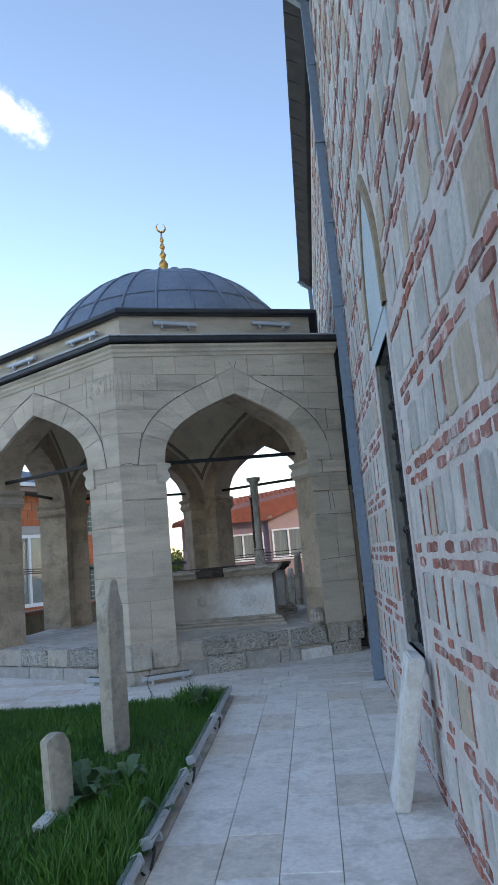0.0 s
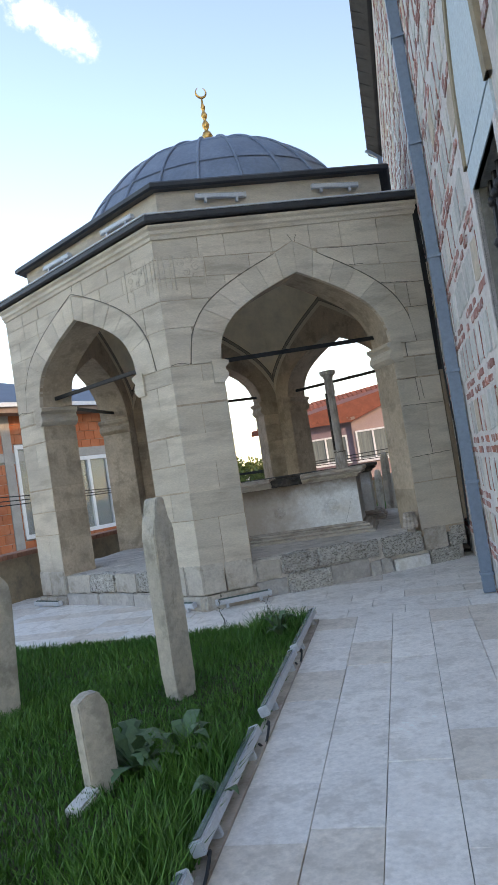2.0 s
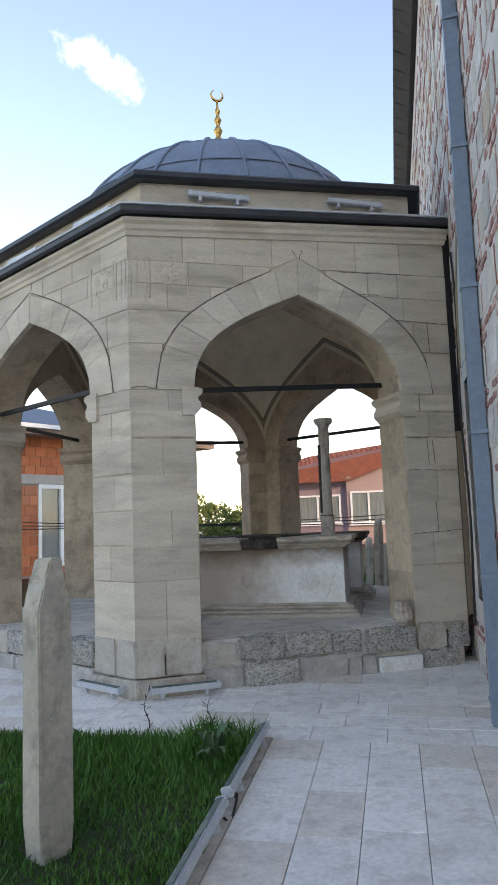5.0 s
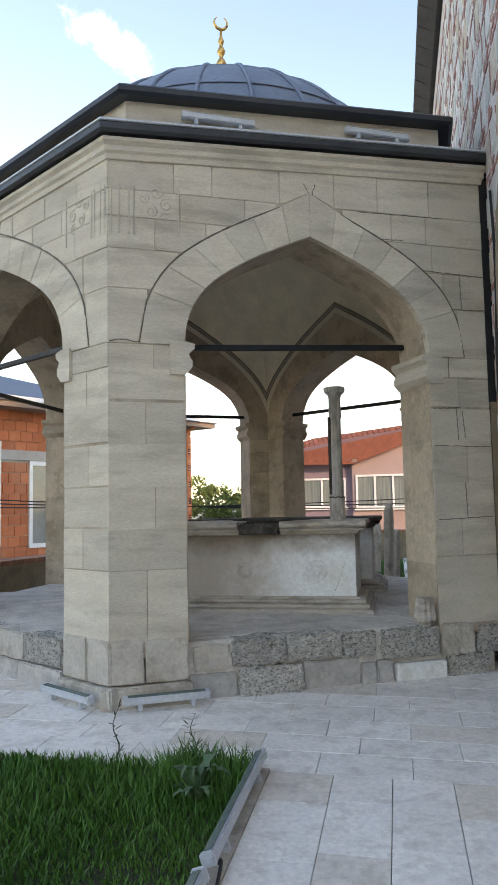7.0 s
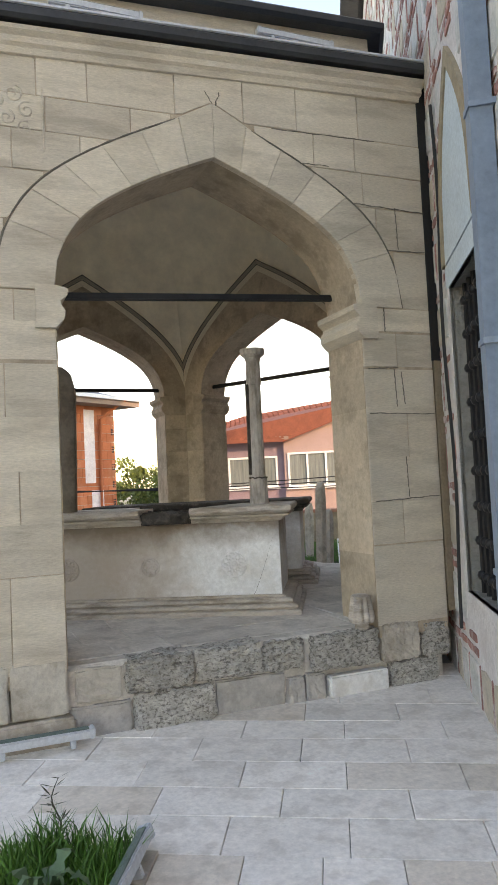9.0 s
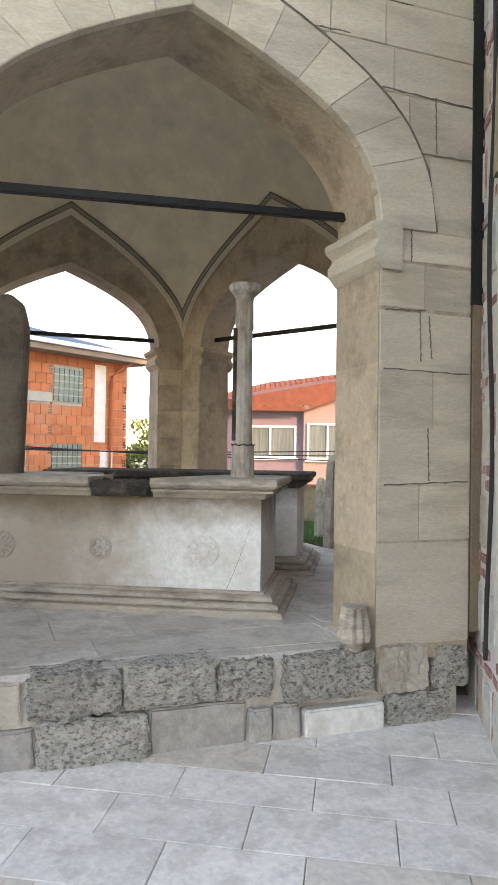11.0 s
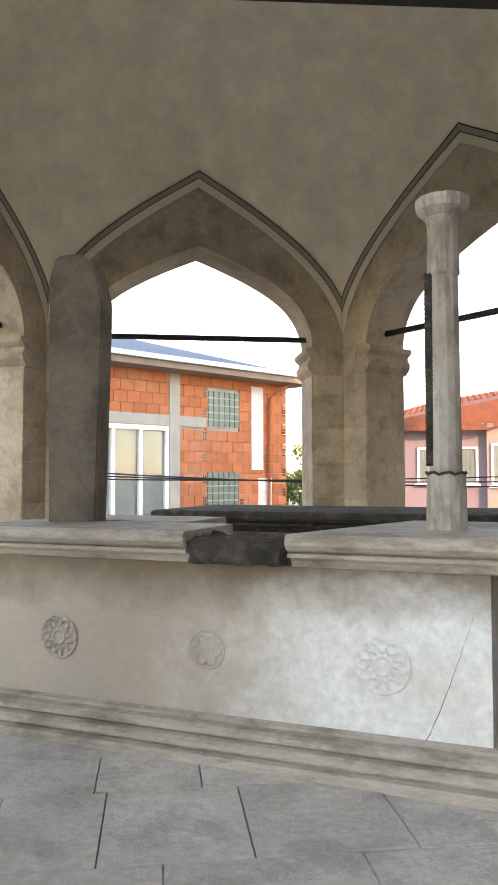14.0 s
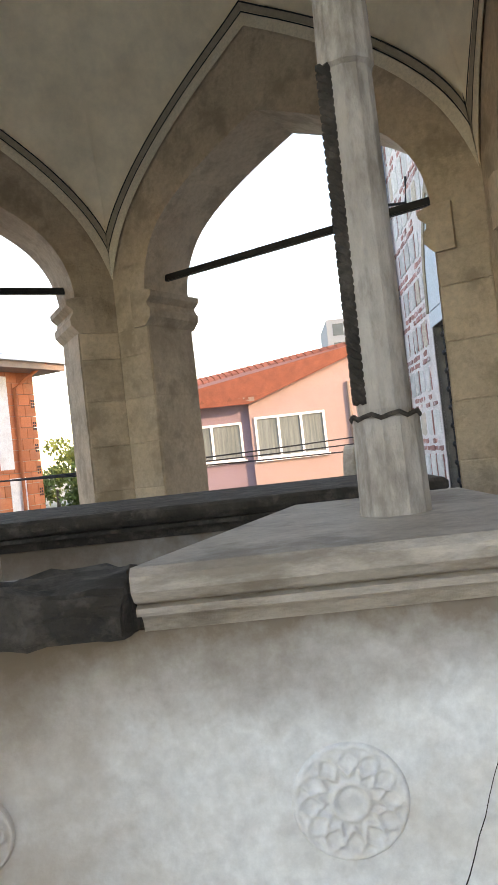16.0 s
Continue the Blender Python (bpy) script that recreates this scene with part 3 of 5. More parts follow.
def vault_point(phi, x, s):
    w = face_frame(phi)
    p = w(x, WALL_T + 0.004, 0)
    c = vault_edge(x)
    a = s * math.pi / 2
    k = math.cos(a)
    sn = math.sin(a)
    b = min(1.0, max(0.0, (sn - 0.03) / 0.42))
    c += (4.3 - c) * b * b * (3 - 2 * b)
    return Vector((*rounded(p, k, sn), c + (ZCROWN - c) * sn))


VX = [math.copysign(IN_HALF * (1 - (1 - abs(i) / 28) ** 1.6), i) for i in range(-28, 29)]
v, f = [], []
for phi in (-90, -30, 30, 90, 150, 210):
    o = len(v)
    for s in range(21):
        v += [vault_point(phi, x, (s / 20) ** 1.7) for x in VX]
    nx = len(VX)
    f += [(o + i * nx + j, o + i * nx + j + 1, o + (i + 1) * nx + j + 1, o + (i + 1) * nx + j) for i in range(20) for j in range(nx - 1)]
vault = link("vault", v, f, M_PLASTER, pav, "smooth beige plaster vault inside the tomb", True)
vb = bmesh.new()
vb.from_mesh(vault.data)
bmesh.ops.remove_doubles(vb, verts=vb.verts, dist=0.002)
bmesh.ops.recalc_face_normals(vb, faces=vb.faces)
vb.to_mesh(vault.data)
vb.free()
vault.data.shade_smooth()


def ribbon(phi, off0, off1, proud):
    """A band that follows the vault's edge at off0 to off1 metres from it."""
    ps = [Vector((x, vault_edge(x))) for x in VX]
    v, f = [], []
    for i, p in enumerate(ps):
        a, b = ps[max(0, i - 1)], ps[min(len(ps) - 1, i + 1)]
        t = (b - a).normalized()
        nn = Vector((-t.y, t.x))
        for off in (off0, off1):
            if i == 28:
                q = p + Vector((0, off * 1.2))
            elif i in (0, 56):
                q = p + Vector((0, off * 3.1))
            else:
                q = p + nn * off
            lim = IN_HALF - 0.001
            q.x = max(-lim, min(lim, q.x))
            lo, hi = 0.0, 0.6
            for _ in range(24):
                mid = (lo + hi) / 2
                if vault_point(phi, q.x, mid).z < q.y:
                    lo = mid
                else:
                    hi = mid
            pt = vault_point(phi, q.x, lo)
            v.append(pt - Vector((pt.x, pt.y, 3.0)).normalized() * proud)
    for i in range(len(ps) - 1):
        f.append((2 * i, 2 * i + 2, 2 * i + 3, 2 * i + 1))
    return v, f


for phi in (-90, -30, 30, 90, 150, 210):
    for name, o0, o1, m_, pr in (("plaster_band", 0.002, 0.075, M_PLASTER_LT, 0.02), ("painted_line", 0.075, 0.084, M_LINE, 0.024), ("painted_band", 0.084, 0.128, M_GREYLINE, 0.021), ("painted_line", 0.128, 0.138, M_LINE, 0.025)):
        link(name, *ribbon(phi, o0, o1, pr), m_, vault)

# the masonry above the arches leans up towards the mosque


def tilt_of(p):
    return 0.05 * (p.x + 1.75) * min(1.0, max(0.0, (p.z - 4.0) / 0.3))


for ob in [pav] + list(pav.children):
    if ob.type == "MESH" and ob.name.split(".")[0] in ("cornice", "lead_eave", "lead_lip", "lower_roof", "drum", "drum_eave"):
        for vv in ob.data.vertices:
            vv.co.z += tilt_of(vv.co)
# flashing and the gap's own shadow, drawn together as one black strip
link("lead_flashing", *loft([[Vector((x, y, z)) for x, y in ((1.705, -2.972), (1.79, -2.972), (1.9, -2.7), (1.705, -2.8))] for z in (2.45, 4.72)]), M_GAPSHADE, pav, "black lead flashing in the gap to the mosque")
link("gap_board", *loft([[Vector((x, y, z)) for x, y in ((1.72, -2.97), (1.8, -2.97), (1.9, -2.7), (1.72, -2.8))] for z in (0.55, 2.45)]), M_EAVEWOOD, pav, "weathered brown board in the gap to the mosque")

# ---- tomb chests ----


def moulded(n0, n1, d0, d1, prof):
    return loft([rect_ring(n0, n1, d0, d1, o, z) for o, z in prof])


def rosette(n, z, r, parent, d, kind):
    """A carved disc in low relief: a rim and six petals or an interlaced star."""
    nr, na = 26, 96
    v, f = [], []
    for i in range(nr + 1):
        q = i / nr
        for j in range(na):
            a = 2 * math.pi * j / na
            rim = math.exp(-((q - 0.93) / 0.05) ** 2)
            if kind == "petals":
                edge = 0.48 + 0.3 * abs(math.cos(3 * a))
                h = 0.8 * rim + math.exp(-((q - edge) / 0.07) ** 2) + 1.1 * math.exp(-((q - 0.13) / 0.07) ** 2) + 0.4 * math.exp(-((q - 0.3) / 0.05) ** 2)
            else:
                e1, e2 = 0.66 + 0.2 * math.cos(6 * a), 0.66 - 0.2 * math.cos(6 * a)
                h = 0.7 * rim + 0.8 * math.exp(-((q - e1) / 0.06) ** 2) + 0.8 * math.exp(-((q - e2) / 0.06) ** 2) + 0.7 * math.exp(-((q - 0.3) / 0.06) ** 2)
            h = 0.011 * min(1.2, h) * (0 if i == nr else 1)
            v.append(uk(d + 0.004 - h - 0.004 * (i < nr), n + r * q * math.cos(a), z + r * q * math.sin(a)))
    for i in range(nr):
        for j in range(na):
            k = (j + 1) % na
            f.append((i * na + j, i * na + k, (i + 1) * na + k, (i + 1) * na + j))
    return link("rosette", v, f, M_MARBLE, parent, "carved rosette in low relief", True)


def chest(n0, n1, d0, d1, label, carved):
    ob = thing("tomb_chest", uk((d0 + d1) / 2, (n0 + n1) / 2, 0.5), label, "sarcophagus", "tomb chests in the pavilion")
    t = 0.11
    outer = [rect_ring(n0, n1, d0, d1, 0, z) for z in (0.56, 1.26)]
    inner = [rect_ring(n0, n1, d0, d1, -t, z) for z in (1.26, 0.75)]
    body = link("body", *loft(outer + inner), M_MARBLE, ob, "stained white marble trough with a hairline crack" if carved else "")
    link("base_moulding", *moulded(n0, n1, d0, d1, [(0.16, 0.42), (0.165, 0.53), (0.155, 0.542), (0.12, 0.545), (0.135, 0.56), (0.132, 0.578), (0.115, 0.588), (0.08, 0.59), (0.095, 0.602), (0.09, 0.62), (0.07, 0.63), (0.028, 0.632), (0.03, 0.646), (0.0, 0.652)]), M_MARBLE_EDGE, ob)
    return ob, body


c1, b1 = chest(-0.56, 1.64, -1.36, -0.5, "long marble tomb chest with broken lid slabs and carved rosettes", True)
for n, r_r, pat in ((-0.19, 0.1, "star"), (0.53, 0.083, "petals"), (1.25, 0.112, "star")):
    rosette(n, 0.905, r_r, b1, -1.36, pat)
LID = [(-0.02, 1.255), (0.025, 1.262), (0.035, 1.285), (0.05, 1.3), (0.085, 1.302), (0.088, 1.316), (0.068, 1.321), (0.095, 1.33), (0.115, 1.35), (0.115, 1.378), (0.1, 1.392)]


def lid_piece(n0, n1, d0, d1, grow, cut0=0.0, cut1=0.0, tilt=0.0):
    """A moulded slab; grow says which sides (left, right, front, back) carry the moulding."""
    rings = []
    for o, z in LID:
        a, b, c, d = (o * s for s in grow)
        rings.append([uk(d0 - c, n0 - a, z), uk(d0 - c, n1 + b, z), uk(d1 + d, n1 + b + cut1, z), uk(d1 + d, n0 - a + cut0, z)])
    return loft(rings)


link("lid_slab", *lid_piece(-0.56, 0.475, -1.36, -0.95, (1, 0, 1, 0)), M_MARBLE_EDGE, c1, "worn moulded lid slab")
link("lid_slab", *lid_piece(0.905, 1.64, -1.36, -0.5, (0, 1, 1, 1), 0.32), M_MARBLE_EDGE, c1, "worn moulded lid slab with a slanting break")
link("lid_slab", *lid_piece(-0.56, 0.2, -0.86, -0.5, (1, 0, 0, 1)), M_MARBLE_EDGE, c1, "worn moulded lid slab")
frag = box(0.4, 0.26, 0.1, None, 0.008, rough=0.01, cuts=8)
mfr = Matrix.Translation(uk(-1.335, 0.688, 1.266)) @ Matrix.Rotation(math.atan2(DK.y, DK.x), 4, "Z")
frag.transform(mfr)
for q in frag.verts:
    q.co += noise.noise_vector(q.co * 16) * 0.02 + noise.noise_vector(q.co * 45) * 0.008
part("lid_fragment", frag, M_DARKSTONE, c1, "broken blackened piece of the lid")
for n, wd in ((0.86, 0.07), (0.55, 0.05)):
    ch = box(wd, 0.05, 0.012, Matrix.Translation(uk(-1.345, n, 1.262)), 0.003, rough=0.006, cuts=2)
    part("stone_chip", ch, M_MARBLE, c1)
crack = [uk(-1.3605, 1.4 + 0.0015 * math.sin(i * 2.3) + 0.19 * (i / 14) ** 0.85, 0.64 + 0.5 * i / 14) for i in range(15)]
link("crack", *tube(crack, [0.0016 - 0.0001 * i for i in range(15)], 5), M_LINE, b1, "thin dark crack")
c2, b2 = chest(-0.5, 1.74, 0.35, 1.2, "second plain tomb chest standing behind the first", False)
v, f = loft([rect_ring(-0.5, 1.74, 0.35, 1.2, o, z) for o, z in LID])
link("lid_slab", v, f, M_DARKSTONE, c2, "blackened moulded lid slab")

# marble shaft and headstone on the first chest
shaft = thing("marble_shaft", uk(-0.98, 1.45, 1.39), "slender marble grave shaft with a round cap", "grave post")
rings = []
for z, r in ((1.385, 0.085), (1.62, 0.08), (1.625, 0.062), (1.64, 0.066), (2.45, 0.06), (2.46, 0.068), (2.66, 0.064), (2.7, 0.075), (2.73, 0.11), (2.76, 0.115), (2.78, 0.112)):
    rings.append([uk(-0.98 + r * math.sin(6.2832 * (j + 0.5) / 12), 1.45 + r * math.cos(6.2832 * (j + 0.5) / 12), z) for j in range(12)])
link("shaft", *loft(rings), M_SHAFT, shaft)
for strand in range(3):
    rope = [uk(-1.012 + 0.011 * math.cos(0.75 * i + 2.094 * strand), 1.392 + 0.011 * math.sin(0.75 * i + 2.094 * strand), 1.66 + 0.8 * i / 110) for i in range(111)]
    link("rope_moulding", *tube(rope, 0.0105, 5), M_DARKSTONE, shaft, "dark twisted rope moulding", True)
ring_ = [uk(-0.98 + 0.08 * math.sin(6.2832 * j / 24), 1.45 + 0.08 * math.cos(6.2832 * j / 24), 1.624 + 0.006 * math.sin(j * 2.1)) for j in range(25)]
link("break_line", *tube(ring_, 0.006, 5), M_DARKSTONE, shaft, "dark broken joint")
hs = thing("headstone", uk(-1.0, -0.34, 1.39), "tall brown-grey slab headstone with a chamfered top on the tomb chest", "headstone")
hv = []
prof = [(-0.15, 1.36), (0.14, 1.36), (0.175, 2.5), (0.12, 2.68), (0.02, 2.735), (-0.12, 2.71), (-0.16, 2.6)]
r0 = [[uk(-1.0 + y * 1.0 + x * 0.5, -0.34 + x * 0.62 - y * 0.2, z) for x, z in prof] for y in (-0.07, 0.07)]
hb = bmesh.new()
vv, ff = loft(r0)
bv = [hb.verts.new(p) for p in vv]
for q in ff:
    hb.faces.new([bv[i] for i in q])
bmesh.ops.bevel(hb, geom=hb.edges[:], offset=0.012, segments=2, affect="EDGES")
part("slab", hb, M_HEAD, hs)

# ---- podium facing ----


def podium_block(w, x0, x1, z0, z1, proud, material, amp, label):
    """One weathered block whose face stands proud of the podium; amp: how deep it is pitted."""
    deep = 0.24 + proud
    bmv = box(x1 - x0 - 0.012, deep, z1 - z0 - 0.008, None, 0.012, rough=0.003, cuts=12 if amp > 0.012 else 5)
    for q in bmv.verts:
        s_ = q.co + Vector((x0 * 9, z0 * 5, proud * 40))
        q.co += noise.noise_vector(s_ * 9) * amp * 0.6 + noise.noise_vector(s_ * 30) * amp * 0.75 + noise.noise_vector(s_ * 75) * amp * 0.4
        q.co = w((x0 + x1) / 2 + q.co.x, deep / 2 - proud + q.co.y, z0 + q.co.z)
    part("podium_stone", bmv, material, pav, label)


PITTED, SMOOTH = "pitted weathered podium block", "smooth mortared podium block"
FRONT = [(-1.06, -0.76, 0.27, 0.485, -0.035, M_BASE, 0.012, "brown rounded podium block"), (-0.74, -0.29, 0.295, 0.51, 0.0, M_ROUGH, 0.024, PITTED),
         (-0.29, 0.2, 0.3, 0.51, -0.005, M_ROUGH, 0.022, PITTED), (0.2, 0.51, 0.285, 0.5, -0.02, M_ROUGH, 0.024, PITTED), (0.56, 1.1, 0.255, 0.5, 0.015, M_ROUGH, 0.026, PITTED),
         (-0.7, -0.16, 0.03, 0.29, 0.01, M_ROUGH, 0.018, "cracked pitted footing block"), (-0.16, 0.36, 0.0, 0.29, -0.03, M_FOOT, 0.008, SMOOTH), (0.36, 0.5, 0.03, 0.24, 0.0, M_FOOT, 0.012, SMOOTH),
         (0.5, 0.66, 0.03, 0.25, 0.0, M_FOOT, 0.01, SMOOTH), (0.67, 1.16, 0.03, 0.215, 0.02, M_CLEAN, 0.002, "clean white marble podium block"), (-1.1, -0.7, 0.0, 0.26, -0.03, M_FOOT, 0.01, SMOOTH),
         (1.12, 1.45, 0.24, 0.52, 0.01, M_BASE, 0.014, "dark weathered block under the pier"), (1.18, 1.6, 0.03, 0.24, 0.01, M_ROUGH, 0.02, PITTED), (1.47, 1.72, 0.24, 0.5, 0.0, M_ROUGH, 0.016, PITTED)]
SIDE = [(-1.05, -0.5, 0.27, 0.51, 0.0, M_BASE, 0.01, SMOOTH), (-0.5, 0.05, 0.28, 0.51, 0.01, M_ROUGH, 0.02, PITTED), (0.05, 0.5, 0.27, 0.51, 0.0, M_BASE, 0.01, SMOOTH),
        (0.5, 1.08, 0.28, 0.51, 0.005, M_ROUGH, 0.018, PITTED), (-1.1, -0.35, 0.0, 0.27, 0.01, M_FOOT, 0.008, SMOOTH), (-0.35, 0.4, 0.0, 0.27, 0.0, M_FOOT, 0.008, SMOOTH), (0.4, 1.1, 0.0, 0.27, 0.012, M_FOOT, 0.008, SMOOTH)]
for phi, blocks in ((-90, FRONT), (-150, SIDE)):
    w = face_frame(phi)
    for row in blocks:
        podium_block(w, *row)
    for s in (-1, 1):
        if phi == -90 and s == 1:
            continue
        for x0, x1, z0, z1, pr, amp in ((1.1, 1.44, 0.235, 0.575, 0.012, 0.006), (1.44, 1.735, 0.235, 0.575, 0.014, 0.006), (1.06, 1.78, 0.0, 0.23, 0.04, 0.012)):
            a_, b_ = sorted((s * x0, s * x1))
            podium_block(w, a_, b_, z0, z1, pr, M_BASE, amp, "pale squared pier base block with brown stains")

podium_floor = bpy.data.objects["podium"]
rf_ = random.Random(5)
y = -2.76
while y < 1.2:
    dy = rf_.uniform(0.3, 0.52)
    lim = min(3.2, (3.4 - abs(y) * 0.577)) if y < 0 else 2.7
    x = -lim
    while x < lim - 0.1:
        x1 = min(lim, x + rf_.uniform(0.35, 0.85))
        j = lambda: rf_.uniform(-0.035, 0.035)
        top = 0.503 + rf_.uniform(0, 0.006)
        ring = [(x + 0.002, y + 0.002), ((x + x1) / 2, y + 0.002), (x1 - 0.002, y + 0.002), (x1 - 0.002, y + dy - 0.002), ((x + x1) / 2 + j(), y + dy - 0.002), (x + 0.002, y + dy - 0.002)]
        cx, cy = (x + x1) / 2, y + dy / 2
        vv, ff = loft([[Vector((px, py, 0.49)) for px, py in ring], [Vector((px, py, top - 0.004)) for px, py in ring], [Vector((cx + (px - cx) * 0.993, cy + (py - cy) * 0.988, top)) for px, py in ring]])
        link("flagstone", vv, ff, M_FLAG, podium_floor)
        x = x1
    y += dy

# fluted fragment on the podium edge
fr = []
for z, r_f, fl in ((0.0, 0.05, 0), (0.045, 0.05, 0), (0.05, 0.085, 0.05), (0.075, 0.09, 0.1), (0.15, 0.078, 0.12), (0.235, 0.066, 0.12), (0.24, 0.06, 0.0)):
    fr.append([Vector((r_f * (1 + fl * math.cos(10 * a)) * math.cos(a), r_f * (1 + fl * math.cos(10 * a)) * math.sin(a), z)) for a in [2 * math.pi * j / 80 for j in range(80)]])
fv, ff = loft(fr)
mf = pose(0.98, -2.93, 0.5, 3, -3, 20)
tagged(link("fallen_stone", [mf @ p for p in fv], ff, M_MARBLE_EDGE), "broken pale fluted stone fragment standing against a pier", "stone")

# ---- mosque ----
MU0, MU1, MZ = -10.97, 7.0, 9.0
WINS = [(-7.72, -6.74, 0.76, 3.0), (-3.3, -2.36, 0.78, 2.86), (4.3, 5.15, 0.95, 2.7)]
mosque = thing("mosque", uk(-2, 7.5, 0), "tall old mosque of banded brick and rubble stone", "mosque")


def mw(u, z, o=0.0):
    """A point on the mosque's outer face; o metres in front of it."""
    return uk(u, WALL_K - o, z)


ub = sorted({MU0, MU1, *[w_[0] for w_ in WINS], *[w_[1] for w_ in WINS]})
zb = sorted({-0.4, MZ, *[w_[2] for w_ in WINS], *[w_[3] for w_ in WINS]})
v, f = [], []


def quad(*p):
    o = len(v)
    v.extend(p)
    f.append((o, o + 1, o + 2, o + 3))


for u0, u1 in zip(ub, ub[1:]):
    for z0, z1 in zip(zb, zb[1:]):
        if not any(a <= u0 and u1 <= b and c <= z0 and z1 <= d for a, b, c, d in WINS):
            quad(mw(u0, z0), mw(u1, z0), mw(u1, z1), mw(u0, z1))
for u in (MU0, MU1):
    quad(mw(u, -0.4), mw(u, -0.4, -9), mw(u, MZ, -9), mw(u, MZ))
quad(mw(MU0, -0.4, -9), mw(MU1, -0.4, -9), mw(MU1, MZ, -9), mw(MU0, MZ, -9))
quad(mw(MU0, MZ), mw(MU1, MZ), mw(MU1, MZ, -9), mw(MU0, MZ, -9))
mwall = link("wall", v, f, M_WMORTAR, mosque, "whitish mortar wall with red brick bands")
for a, b, c, d in WINS:
    wo = link("window", *loft([[mw(a, c, o), mw(b, c, o), mw(b, d, o), mw(a, d, o)] for o in (0.006, -0.45)], cap=False), M_JAMB, mosque, "deep grey stone window opening with an iron grille")
    for lo, hi in (((a - 0.08, c - 0.08), (b + 0.08, c)), ((a - 0.08, d), (b + 0.08, d + 0.16)), ((a - 0.09, c), (a, d)), ((b, c), (b + 0.09, d))):
        link("frame_stone", *loft([[mw(lo[0], lo[1], o), mw(hi[0], lo[1], o), mw(hi[0], hi[1], o), mw(lo[0], hi[1], o)] for o in (-0.02, 0.014)]), M_WMORTAR if lo[1] != d else M_TYMP, wo)
    link("pane", *loft([[mw(a, c, o), mw(b, c, o), mw(b, d, o), mw(a, d, o)] for o in (-0.42, -0.44)]), M_DARKGLASS, wo)
    nv, nh = 6, 9
    for i in range(nv):
        u = a + (b - a) * (i + 0.6) / (nv + 0.2)
        link("upright_bar", *tube([mw(u, c, -0.085), mw(u, d, -0.085)], 0.02, 6), M_IRON, wo)
    for j in range(nh):
        z = c + (d - c) * (j + 0.5) / nh
        link("cross_bar", *tube([mw(a, z, -0.085), mw(b, z, -0.085)], 0.014, 6), M_IRON, wo)
        for i in range(nv):
            u = a + (b - a) * (i + 0.6) / (nv + 0.2)
            link("knuckle", *lathe([(0.0, -0.04), (0.034, -0.026), (0.044, 0.0), (0.034, 0.026), (0.0, 0.04)], mw(u, z, -0.085), 8), M_IRON, wo, "", True)
    hw, mid = (b - a) / 2 + 0.04, (a + b) / 2
    tp = [(mid + hw * x / 10, d + 0.17 + 1.15 * arch_f(x / 10)) for x in range(-10, 11)]
    link("tympanum", *loft([[mw(u, z, o) for u, z in tp] for o in (-0.02, 0.018)]), M_TYMP, wo, "pale blue-white plastered pointed tympanum")
    ring_o = [(mid + (hw + 0.1) * x / 10, d + 0.17 + 1.28 * arch_f(x / 10)) for x in range(-10, 11)]
    rv = [mw(u, z, o) for o in (0.0, 0.03) for (u, z) in tp] + [mw(u, z, o) for o in (0.0, 0.03) for (u, z) in ring_o]
    rf = []
    for i in range(20):
        rf += [(21 + i, 22 + i, 64 + i, 63 + i), (42 + i, 43 + i, 64 + i, 63 + i), (i, i + 1, 22 + i, 21 + i)]
    link("tympanum_border", rv, rf, M_GARDENWALL, wo, "brown stone border of the tympanum")

# unseen block added behind the start of the walk to keep sun off the lawn
sun_block = thing("mosque_wing", uk(-17, 9, 0), "plain unseen block added to shade the lawn", "building")
link("wall", *loft([[uk(u, k, z) for u, k in ((-26, 6.2), (-11.3, 6.2), (-11.3, 12), (-26, 12))] for z in (-0.4, 10)]), M_WMORTAR, sun_block)

# eave and gutters
ev = [[mw(u, z, o) for o, z in ((-0.1, 8.9), (0.1, 8.86), (0.32, 9.0), (0.34, 9.06), (-0.1, 9.16))] for u in (MU0 - 0.3, MU1 + 0.3)]
link("eave", *loft(ev), M_EAVE, mosque, "grey slate eave")
for i in range(36):
    u = MU0 + 0.25 + i * 0.5
    link("eave_slate", *loft([[mw(u - 0.235, z, o) for o, z in ((0.08, 8.85), (0.33, 8.985), (0.35, 9.0), (0.35, 9.02))],
                              [mw(u + 0.235, z, o) for o, z in ((0.08, 8.85), (0.33, 8.985), (0.35, 9.0), (0.35, 9.02))]], cap=True), M_EAVE, mosque)
link("roof", *loft([[mw(MU0 - 0.3, 9.12, 0.3), mw(MU1 + 0.3, 9.12, 0.3), mw(MU1 + 0.3, 9.12, -9), mw(MU0 - 0.3, 9.12, -9)], [mw(MU0 + 2, 10.6, -3), mw(MU1 - 2, 10.6, -3), mw(MU1 - 2, 10.6, -6), mw(MU0 + 2, 10.6, -6)]]), M_LEAD, mosque)


